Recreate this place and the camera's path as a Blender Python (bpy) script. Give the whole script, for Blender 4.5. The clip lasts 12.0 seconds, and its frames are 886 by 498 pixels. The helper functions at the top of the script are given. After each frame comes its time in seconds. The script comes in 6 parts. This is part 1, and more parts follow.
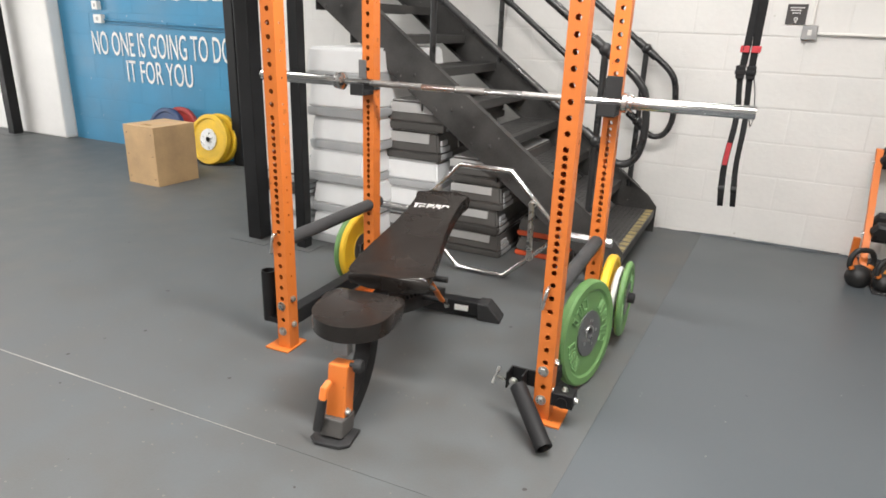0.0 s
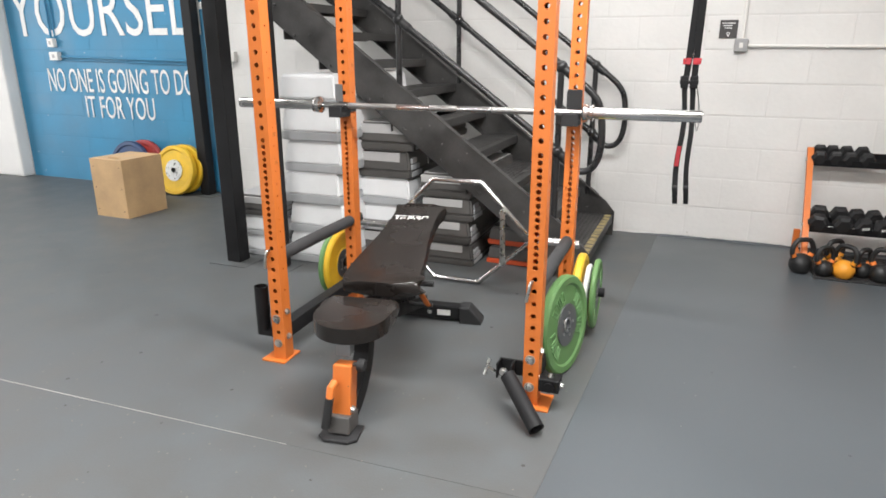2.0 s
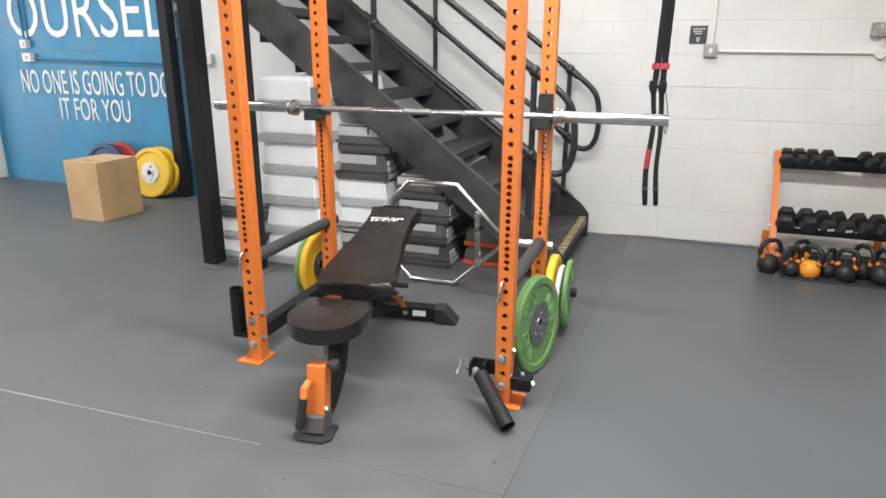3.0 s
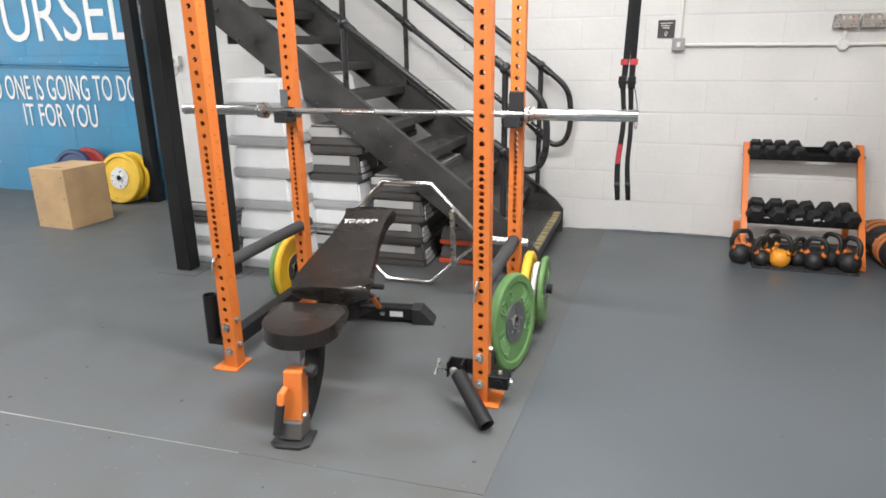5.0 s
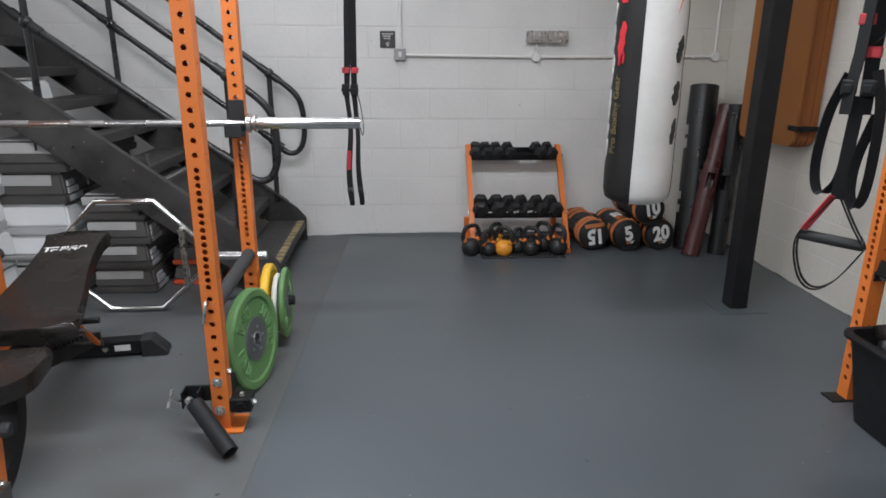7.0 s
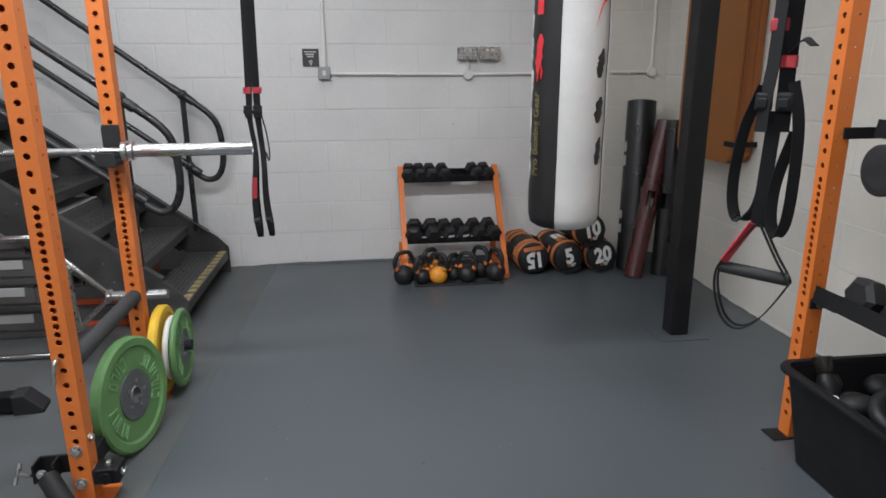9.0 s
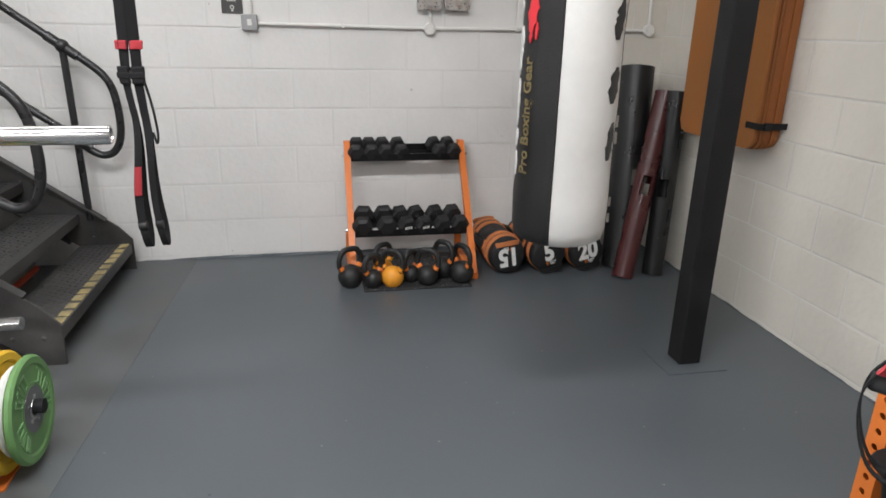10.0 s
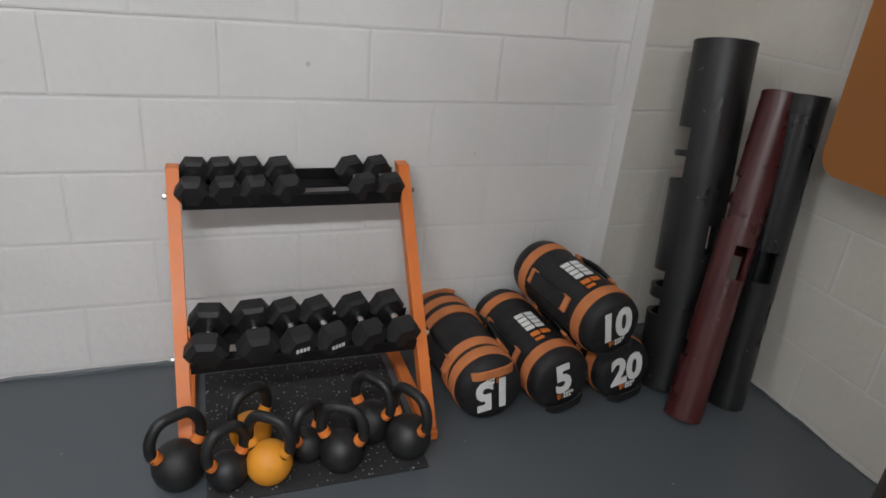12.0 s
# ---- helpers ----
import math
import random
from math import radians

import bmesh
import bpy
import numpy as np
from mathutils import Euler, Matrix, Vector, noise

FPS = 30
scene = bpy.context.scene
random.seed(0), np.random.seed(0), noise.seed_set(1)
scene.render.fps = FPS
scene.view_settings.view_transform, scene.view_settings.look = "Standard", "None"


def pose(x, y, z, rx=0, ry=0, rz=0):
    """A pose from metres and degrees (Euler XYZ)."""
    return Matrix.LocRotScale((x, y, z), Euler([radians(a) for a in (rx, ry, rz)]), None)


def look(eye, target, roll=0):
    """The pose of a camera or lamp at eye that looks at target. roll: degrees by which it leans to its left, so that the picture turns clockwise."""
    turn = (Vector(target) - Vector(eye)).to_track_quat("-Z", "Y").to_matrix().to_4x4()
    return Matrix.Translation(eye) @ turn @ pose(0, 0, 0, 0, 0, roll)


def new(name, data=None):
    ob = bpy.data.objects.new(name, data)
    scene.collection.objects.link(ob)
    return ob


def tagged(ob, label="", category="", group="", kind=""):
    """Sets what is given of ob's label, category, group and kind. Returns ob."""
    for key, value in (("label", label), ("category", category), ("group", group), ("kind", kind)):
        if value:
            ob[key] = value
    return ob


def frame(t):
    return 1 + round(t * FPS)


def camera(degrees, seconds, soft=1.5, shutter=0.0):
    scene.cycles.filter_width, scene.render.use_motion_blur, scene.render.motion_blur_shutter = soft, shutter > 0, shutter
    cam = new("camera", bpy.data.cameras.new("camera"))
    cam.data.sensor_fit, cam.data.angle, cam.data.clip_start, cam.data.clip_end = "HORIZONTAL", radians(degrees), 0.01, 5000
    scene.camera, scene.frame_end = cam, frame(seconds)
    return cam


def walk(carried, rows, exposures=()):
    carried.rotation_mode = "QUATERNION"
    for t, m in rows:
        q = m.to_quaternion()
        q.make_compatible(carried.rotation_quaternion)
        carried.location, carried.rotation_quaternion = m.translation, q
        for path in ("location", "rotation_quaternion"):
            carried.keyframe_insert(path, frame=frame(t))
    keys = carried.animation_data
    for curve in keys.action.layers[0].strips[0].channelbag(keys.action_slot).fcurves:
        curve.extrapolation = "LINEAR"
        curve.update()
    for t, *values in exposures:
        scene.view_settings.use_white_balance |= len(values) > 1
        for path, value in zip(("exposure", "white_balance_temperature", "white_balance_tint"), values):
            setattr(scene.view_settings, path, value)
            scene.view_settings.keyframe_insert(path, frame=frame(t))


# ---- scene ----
import itertools

# camera and walk
cam = camera(69.1, 12.0, soft=1.7)
PATH = [
    (0, (0.201, 0.17, 1.378), (-0.619, 1.87, 0.717), 2),
    (0.5, (0.263, 0.043, 1.385), (-0.483, 1.781, 0.736), 2.7),
    (1, (0.308, -0.052, 1.389), (-0.437, 1.697, 0.765), 2.4),
    (1.5, (0.236, -0.076, 1.381), (-0.494, 1.682, 0.768), 1.4),
    (2, (0.176, -0.069, 1.368), (-0.53, 1.707, 0.777), -0),
    (2.5, (0.222, -0.075, 1.382), (-0.478, 1.703, 0.792), 0.3),
    (3, (0.222, -0.093, 1.376), (-0.431, 1.705, 0.792), 0.3),
    (5, (0.235, -0.08, 1.391), (-0.354, 1.737, 0.796), -0.7),
    (5.5, (0.283, -0.055, 1.387), (-0.245, 1.783, 0.803), -0.4),
    (5.7, (0.305, -0.056, 1.386), (-0.076, 1.82, 0.805), 0.1),
    (5.8, (0.325, -0.057, 1.388), (0.017, 1.832, 0.807), 0.4),
    (6, (0.345, -0.058, 1.387), (0.204, 1.852, 0.811), 0.7),
    (6.2, (0.343, -0.055, 1.386), (0.341, 1.859, 0.808), 0.6),
    (6.5, (0.335, -0.052, 1.384), (0.411, 1.86, 0.805), 0.5),
    (6.7, (0.337, -0.05, 1.385), (0.442, 1.861, 0.805), 0.4),
    (8.3, (0.437, -0.029, 1.396), (0.615, 1.897, 0.885), 0.5),
    (8.5, (0.506, -0.001, 1.394), (0.677, 1.924, 0.879), 0.6),
    (9, (0.607, 0.2, 1.378), (0.846, 2.116, 0.858), -0.3),
    (9.5, (0.61, 0.566, 1.382), (0.983, 2.44, 0.79), 0.3),
    (10, (0.717, 1.008, 1.388), (1.083, 2.864, 0.74), 1.2),
    (10.5, (0.775, 1.485, 1.392), (1.169, 3.327, 0.718), 2),
    (11, (0.865, 1.973, 1.416), (1.306, 3.794, 0.718), 2.5),
    (11.5, (0.956, 2.482, 1.366), (1.44, 4.273, 0.62), 3.5),
    (12, (0.993, 2.957, 1.354), (1.654, 4.658, 0.540), 5.5),
]

EXPOSURES = [(0.0, 0.20, 6530, 10), (1.5, 0.20, 6380, 10), (5.0, 0.18, 6280, 10), (5.6, 0.14, 6180, 10), (6.2, -0.25, 6030, 10), (6.7, -0.51, 5930, 10),
             (8.3, -0.71, 5930, 10), (8.8, -0.69, 5930, 10), (9.5, -0.41, 6030, 10), (10.0, -0.19, 6190, 10), (10.5, -0.07, 6190, 10), (11.0, -0.27, 6190, 10), (11.5, -0.43, 6090, 10), (12.0, -0.45, 6090, 10)]
walk(cam, [(t, look(eye, target, roll)) for t, eye, target, roll in PATH], EXPOSURES)

# world and light
world = bpy.data.worlds.new("world")
scene.world = world
world.use_nodes = True
sky = world.node_tree.nodes.new("ShaderNodeTexSky")
sky.sky_type, sky.sun_disc = "NISHITA", False
sky.sun_elevation, sky.sun_rotation = radians(40), radians(200)
background = world.node_tree.nodes["Background"]
background.inputs["Strength"].default_value = 0.1
world.node_tree.links.new(sky.outputs["Color"], background.inputs["Color"])


def panel_lamp(x, y, z, sx, sy, watts, colour):
    data = bpy.data.lights.new("ceiling_lamp", "AREA")
    data.shape, data.size, data.size_y, data.energy, data.color = "RECTANGLE", sx, sy, watts, colour
    ob = new("ceiling_lamp", data)
    ob.matrix_world = pose(x, y, z)
    return ob


# ceiling lamps: their long sides run along x, the first two are battens astride the power rack
# the last three are unseen fill, added to brighten the rest of the hall
LAMPS = [(0.20, 1.77, 2.6, 0.28, 165), (-0.45, 3.87, 1.6, 0.28, 26), (-4.6, 2.9, 2.0, 1.0, 85), (-3.0, -2.6, 2.0, 1.0, 130), (-0.8, -2.4, 2.0, 1.0, 175)]
for lx, ly, long, wide, power in LAMPS:
    panel_lamp(lx, ly, 3.13, long, wide, power, (1.0, 0.975, 0.945))
# daylight from the west, through an assumed, unseen opening in the end wall
assumed_west_light = bpy.data.lights.new("door_daylight", "AREA")
assumed_west_light.shape, assumed_west_light.size, assumed_west_light.size_y, assumed_west_light.energy, assumed_west_light.color = "RECTANGLE", 3.2, 2.6, 135, (1.0, 0.975, 0.945)
new("door_daylight", assumed_west_light).matrix_world = look((-9.45, 2.4, 1.5), (0.0, 2.4, 0.9))


# materials
def material(name, colour, rough=0.5, metal=0.0, vary=0.12, scale=6.0, grain=60.0, bump=0.15, depth=0.002, second=None, coat=0.0, rvary=0.12, spread=0.0):
    """Noise at two scales in colour and roughness, fine relief, and a small shift from piece to piece."""
    m = bpy.data.materials.new(name)
    m.use_nodes = True
    nt = m.node_tree
    bsdf = nt.nodes["Principled BSDF"]
    co = nt.nodes.new("ShaderNodeTexCoord")
    big, fine = nt.nodes.new("ShaderNodeTexNoise"), nt.nodes.new("ShaderNodeTexNoise")
    geo = nt.nodes.new("ShaderNodeNewGeometry")
    for n, sc, det in ((big, scale, 5.0), (fine, grain, 3.0)):
        n.inputs["Scale"].default_value, n.inputs["Detail"].default_value = sc, det
        nt.links.new(geo.outputs["Position"], n.inputs["Vector"])
    mix = nt.nodes.new("ShaderNodeMix")
    mix.data_type = "RGBA"
    dark = second or [c * (1 - 2.2 * vary) for c in colour]
    light = [min(1.0, c * (1 + vary)) for c in colour]
    mix.inputs["A"].default_value, mix.inputs["B"].default_value = (*dark, 1), (*light, 1)
    add = nt.nodes.new("ShaderNodeMath")
    add.operation = "MULTIPLY_ADD"
    add.inputs[1].default_value = 0.35
    nt.links.new(fine.outputs["Fac"], add.inputs[0])
    ramp = nt.nodes.new("ShaderNodeMapRange")
    ramp.inputs["From Min"].default_value, ramp.inputs["From Max"].default_value = 0.3, 0.7
    nt.links.new(big.outputs["Fac"], ramp.inputs["Value"])
    half = nt.nodes.new("ShaderNodeMath")
    half.operation = "MULTIPLY"
    half.inputs[1].default_value = 0.7
    nt.links.new(ramp.outputs["Result"], half.inputs[0])
    nt.links.new(half.outputs["Value"], add.inputs[2])
    nt.links.new(add.outputs["Value"], mix.inputs["Factor"])
    colour_out = mix.outputs["Result"]
    if spread:
        info = nt.nodes.new("ShaderNodeObjectInfo")
        hsv = nt.nodes.new("ShaderNodeHueSaturation")
        rng = nt.nodes.new("ShaderNodeMapRange")
        rng.inputs["To Min"].default_value, rng.inputs["To Max"].default_value = 1 - spread, 1 + spread
        nt.links.new(info.outputs["Random"], rng.inputs["Value"])
        nt.links.new(rng.outputs["Result"], hsv.inputs["Value"])
        nt.links.new(colour_out, hsv.inputs["Color"])
        colour_out = hsv.outputs["Color"]
    nt.links.new(colour_out, bsdf.inputs["Base Color"])
    rr = nt.nodes.new("ShaderNodeMapRange")
    rr.inputs["From Min"].default_value, rr.inputs["From Max"].default_value = 0.3, 0.7
    rr.inputs["To Min"].default_value, rr.inputs["To Max"].default_value = max(0.03, rough - rvary), min(1.0, rough + rvary)
    nt.links.new(big.outputs["Fac"], rr.inputs["Value"])
    nt.links.new(rr.outputs["Result"], bsdf.inputs["Roughness"])
    bsdf.inputs["Metallic"].default_value = metal
    bsdf.inputs["Coat Weight"].default_value = coat
    if bump:
        b = nt.nodes.new("ShaderNodeBump")
        b.inputs["Strength"].default_value, b.inputs["Distance"].default_value = bump, depth
        nt.links.new(fine.outputs["Fac"], b.inputs["Height"])
        nt.links.new(b.outputs["Normal"], bsdf.inputs["Normal"])
    return m


WHITE_WALL = material("white_block_paint", (0.735, 0.722, 0.70), 0.6, vary=0.045, scale=2.2, grain=32, bump=0.45, depth=0.004, spread=0.010)
# the white wall colour made warmer and darker, for side wall and pier
CREAM_WALL = material("cream_block_face", (0.67, 0.635, 0.565), 0.6, vary=0.055, scale=2.2, grain=32, bump=0.45, depth=0.004, spread=0.012)
MORTAR = material("painted_mortar", (0.73, 0.715, 0.69), 0.75, vary=0.05, scale=3, grain=80, bump=0.3)
BLUE_WALL = material("blue_block_paint", (0.045, 0.24, 0.42), 0.55, vary=0.10, scale=2.0, grain=45, bump=0.35, depth=0.003, spread=0.03)
BLUE_MORTAR = material("blue_mortar", (0.043, 0.23, 0.405), 0.6, vary=0.08)
CEILING = material("ceiling_paint", (0.72, 0.71, 0.69), 0.9, vary=0.04, bump=0.05)
RUBBER_FLOOR = material("grey_rubber_floor", (0.096, 0.106, 0.111), 0.56, vary=0.10, scale=4.5, grain=130, bump=0.3, depth=0.0015, rvary=0.08, second=(0.082, 0.081, 0.076))
SMOOTH_FLOOR = material("grey_vinyl_floor", (0.084, 0.096, 0.105), 0.40, vary=0.07, scale=0.9, grain=120, bump=0.12, depth=0.001, rvary=0.09)
SEAM = material("dusty_seam", (0.36, 0.35, 0.33), 0.9, vary=0.2, scale=4)
ORANGE = material("orange_powder_coat", (0.68, 0.18, 0.030), 0.45, vary=0.05, scale=8, grain=220, bump=0.08, depth=0.0006)
BLACK_STEEL = material("black_painted_steel", (0.012, 0.012, 0.013), 0.55, vary=0.25, scale=7, grain=150, bump=0.12, depth=0.0008)
STAIR_STEEL = material("worn_black_stair_paint", (0.056, 0.054, 0.052), 0.5, vary=0.35, scale=5, grain=90, bump=0.3, depth=0.0012)
RAIL_STEEL = material("black_rail_gloss", (0.020, 0.020, 0.021), 0.33, vary=0.2, scale=8, bump=0.08)
CHROME = material("brushed_steel", (0.62, 0.61, 0.60), 0.22, 1.0, vary=0.06, scale=20, grain=300, bump=0.05, depth=0.0004, rvary=0.06)
ZINC = material("zinc_bolt", (0.60, 0.60, 0.58), 0.32, 1.0, vary=0.1, scale=40, bump=0.05)
BLACK_RUBBER = material("black_rubber", (0.020, 0.020, 0.021), 0.62, vary=0.2, scale=14, grain=260, bump=0.25, depth=0.001)
FOAM_GRIP = material("dark_foam_sleeve", (0.045, 0.045, 0.047), 0.75, vary=0.15, scale=20, grain=300, bump=0.2)
VINYL = material("black_vinyl_pad", (0.021, 0.017, 0.015), 0.25, vary=0.2, scale=5, grain=420, bump=0.15, depth=0.0008, rvary=0.08)
GREEN_RUBBER = material("green_bumper_rubber", (0.135, 0.275, 0.095), 0.5, vary=0.12, scale=9, grain=180, bump=0.2, depth=0.001)
# lighter copy of the plate green: light on the raised marks, put in colour
GREEN_RELIEF_LIT = material("green_relief_lit", (0.19, 0.36, 0.15), 0.5, vary=0.10, scale=9, grain=180, bump=0.1)
YELLOW_RUBBER = material("yellow_bumper_rubber", (0.80, 0.50, 0.025), 0.5, vary=0.10, scale=9, grain=180, bump=0.2, depth=0.001)
RED_RUBBER = material("red_bumper_rubber", (0.38, 0.04, 0.035), 0.55, vary=0.12, scale=9, bump=0.2)
BLUE_RUBBER = material("dark_blue_bumper_rubber", (0.03, 0.06, 0.15), 0.55, vary=0.12, scale=9, bump=0.2)
WHITE_RUBBER = material("white_plate_rubber", (0.72, 0.72, 0.70), 0.5, vary=0.06, bump=0.1)
HUB_GREY = material("grey_plate_hub", (0.20, 0.205, 0.21), 0.45, 0.6, vary=0.1, scale=20, bump=0.1)
PLY = material("birch_plywood", (0.56, 0.37, 0.19), 0.6, vary=0.12, scale=5, grain=70, bump=0.1, depth=0.0008)
WHITE_PLASTIC = material("white_step_plastic", (0.76, 0.77, 0.775), 0.45, vary=0.04, scale=6, grain=200, bump=0.15)
GREY_PLASTIC = material("mid_grey_step_plastic", (0.44, 0.45, 0.46), 0.5, vary=0.07, scale=6, grain=200, bump=0.15)
DARK_PLASTIC = material("charcoal_step_plastic", (0.085, 0.080, 0.076), 0.5, vary=0.1, scale=6, grain=200, bump=0.15)
LIGHT_GREY_PLASTIC = material("light_grey_step_mat", (0.46, 0.455, 0.45), 0.65, vary=0.06, scale=6, grain=200, bump=0.25)
RED_PLASTIC = material("orange_red_step_plastic", (0.62, 0.10, 0.035), 0.45, vary=0.08, bump=0.1)
BOX_GREY = material("grey_socket_metal", (0.36, 0.36, 0.36), 0.45, 0.3, vary=0.08, scale=20, bump=0.05)
WHITE_TRUNK = material("white_conduit", (0.76, 0.745, 0.71), 0.5, vary=0.03, bump=0.05)
SIGN_DARK = material("dark_sign_board", (0.055, 0.05, 0.05), 0.5, vary=0.1, bump=0.03)
PRINT_WHITE = material("white_print", (0.80, 0.80, 0.78), 0.6, vary=0.04, scale=30, bump=0.03)
PRINT_ORANGE = material("orange_print", (0.72, 0.20, 0.03), 0.6, vary=0.05, bump=0.03)
PRINT_HOLE = material("brown_hole_number", (0.30, 0.09, 0.02), 0.6, vary=0.1, bump=0.0)
PRINT_GOLD = material("gold_print", (0.17, 0.13, 0.055), 0.55, vary=0.15, scale=30, bump=0.05)
PRINT_RED = material("red_print", (0.62, 0.03, 0.04), 0.5, vary=0.08, scale=20, bump=0.05)
WEBBING = material("black_webbing", (0.013, 0.013, 0.014), 0.8, vary=0.15, scale=30, grain=500, bump=0.3)
RED_WEB = material("red_webbing", (0.42, 0.035, 0.045), 0.75, vary=0.1, scale=30, grain=500, bump=0.3)
TAN_MAT = material("tan_exercise_foam", (0.34, 0.128, 0.027), 0.75, vary=0.06, scale=4, grain=260, bump=0.2)
DARKER_TAN_MAT = material("darker_tan_foam", (0.29, 0.098, 0.024), 0.8, vary=0.08, scale=10, grain=200, bump=0.2, spread=0.12)
MAROON = material("maroon_tube_rubber", (0.070, 0.015, 0.015), 0.33, vary=0.15, scale=8, grain=200, bump=0.12)
TUBE_BLACK = material("charcoal_tube_rubber", (0.013, 0.0135, 0.014), 0.36, vary=0.15, scale=8, grain=200, bump=0.12)
BAG_BLACK = material("black_bag_leather", (0.0105, 0.010, 0.0098), 0.54, vary=0.25, scale=6, grain=110, bump=0.35, depth=0.003)
BAG_WHITE = material("white_bag_leather", (0.60, 0.59, 0.565), 0.5, vary=0.06, scale=5, grain=38, bump=0.4, depth=0.004)
CORDURA = material("black_bag_fabric", (0.011, 0.011, 0.012), 0.6, vary=0.2, scale=20, grain=350, bump=0.3)
BAND_ORANGE = material("orange_bag_webbing", (0.58, 0.20, 0.065), 0.75, vary=0.1, scale=20, grain=350, bump=0.3)
IRON = material("black_cast_iron", (0.013, 0.013, 0.013), 0.5, vary=0.2, scale=16, grain=220, bump=0.4, depth=0.0012)
KB_ORANGE = material("orange_kettlebell_paint", (0.72, 0.29, 0.02), 0.5, vary=0.08, scale=10, grain=200, bump=0.2)
HEX_RUBBER = material("dumbbell_rubber", (0.014, 0.014, 0.015), 0.62, vary=0.2, scale=20, grain=260, bump=0.25)
YELLOW_STRIP = material("worn_yellow_nosing", (0.34, 0.27, 0.12), 0.75, vary=0.3, scale=14, grain=120, bump=0.2, second=(0.10, 0.09, 0.06))
TUB_PLASTIC = material("black_tub_plastic", (0.011, 0.011, 0.012), 0.55, vary=0.15, scale=8, grain=160, bump=0.35, depth=0.0015)



for dull in (BLACK_STEEL, WEBBING, TUB_PLASTIC):
    dull.node_tree.nodes["Principled BSDF"].inputs["Specular IOR Level"].default_value = 0.28


def speckle(m, scale, size, share, colour):
    """Small scattered specks of another colour over a material: dust, chips, scuffs."""
    nt = m.node_tree
    vor, geo, sep, mx = (nt.nodes.new("ShaderNode" + k) for k in ("TexVoronoi", "NewGeometry", "SeparateColor", "Mix"))
    lim, pick, both, warp = (nt.nodes.new("ShaderNodeMath") for k in range(4))
    wob = nt.nodes.new("ShaderNodeTexNoise")
    wob.inputs["Scale"].default_value = scale * 2.3
    vor.inputs["Scale"].default_value = scale
    warp.operation, warp.inputs[1].default_value = "MULTIPLY_ADD", size * 1.2
    lim.operation, lim.inputs[1].default_value = "LESS_THAN", size * 1.6
    pick.operation, pick.inputs[1].default_value = "LESS_THAN", share
    both.operation, mx.data_type = "MULTIPLY", "RGBA"
    mx.inputs["B"].default_value = (*colour, 1)
    for n in (vor, wob):
        nt.links.new(geo.outputs["Position"], n.inputs["Vector"])
    base = nt.nodes["Principled BSDF"].inputs["Base Color"]
    nt.links.new(base.links[0].from_socket, mx.inputs["A"])
    nt.links.new(wob.outputs["Fac"], warp.inputs[0])
    nt.links.new(vor.outputs["Distance"], warp.inputs[2])
    nt.links.new(warp.outputs["Value"], lim.inputs[0])
    nt.links.new(vor.outputs["Color"], sep.inputs["Color"])
    nt.links.new(sep.outputs["Red"], pick.inputs[0])
    nt.links.new(lim.outputs["Value"], both.inputs[0])
    nt.links.new(pick.outputs["Value"], both.inputs[1])
    nt.links.new(both.outputs["Value"], mx.inputs["Factor"])
    nt.links.new(mx.outputs["Result"], base)


speckle(RUBBER_FLOOR, 30, 0.12, 0.22, (0.15, 0.145, 0.13))
speckle(RUBBER_FLOOR, 11, 0.10, 0.12, (0.035, 0.034, 0.032))
speckle(SMOOTH_FLOOR, 9, 0.06, 0.10, (0.045, 0.048, 0.05))
speckle(SMOOTH_FLOOR, 22, 0.08, 0.06, (0.19, 0.19, 0.185))
speckle(WHITE_WALL, 7, 0.06, 0.12, (0.56, 0.54, 0.50))
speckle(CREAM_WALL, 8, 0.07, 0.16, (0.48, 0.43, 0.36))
speckle(BLUE_WALL, 16, 0.12, 0.08, (0.30, 0.42, 0.52))
speckle(TUBE_BLACK, 34, 0.13, 0.16, (0.11, 0.105, 0.10))
speckle(MAROON, 34, 0.12, 0.10, (0.16, 0.09, 0.085))
speckle(ORANGE, 26, 0.07, 0.10, (0.20, 0.10, 0.05))
speckle(STAIR_STEEL, 24, 0.14, 0.18, (0.13, 0.125, 0.12))


# mesh helpers
def part(name, bm, mat, parent=None, label=""):
    me = bpy.data.meshes.new(name)
    bmesh.ops.recalc_face_normals(bm, faces=bm.faces)
    bm.to_mesh(me)
    bm.free()
    me.materials.append(mat)
    ob = new(name, me)
    ob.parent = parent
    return tagged(ob, label)


def thing(name, label, category, m=None, group="", kind=""):
    ob = new(name)
    ob.empty_display_size = 0.1
    if m is not None:
        ob.matrix_world = m
    return tagged(ob, label, category, group, kind)


def shade_smooth(ob, limit=40):
    me = ob.data
    for p in me.polygons:
        p.use_smooth = True
    me.set_sharp_from_angle(angle=radians(limit))
    return ob


def box(bm, x0, y0, z0, x1, y1, z1, bevel=0.0, m=None):
    vs = [bm.verts.new((x, y, z)) for z in (z0, z1) for y in (y0, y1) for x in (x0, x1)]
    fs = [bm.faces.new([vs[i] for i in q]) for q in ((0, 2, 3, 1), (4, 5, 7, 6), (0, 1, 5, 4), (2, 6, 7, 3), (0, 4, 6, 2), (1, 3, 7, 5))]
    if bevel:
        es = list({e for f in fs for e in f.edges})
        r = bmesh.ops.bevel(bm, geom=es, offset=bevel, segments=2, affect="EDGES", profile=0.5)
        vs = list({v for f in r["faces"] for v in f.verts} | {v for v in vs if v.is_valid})
    if m is not None:
        bmesh.ops.transform(bm, matrix=m, verts=[v for v in vs if v.is_valid])
    return bm


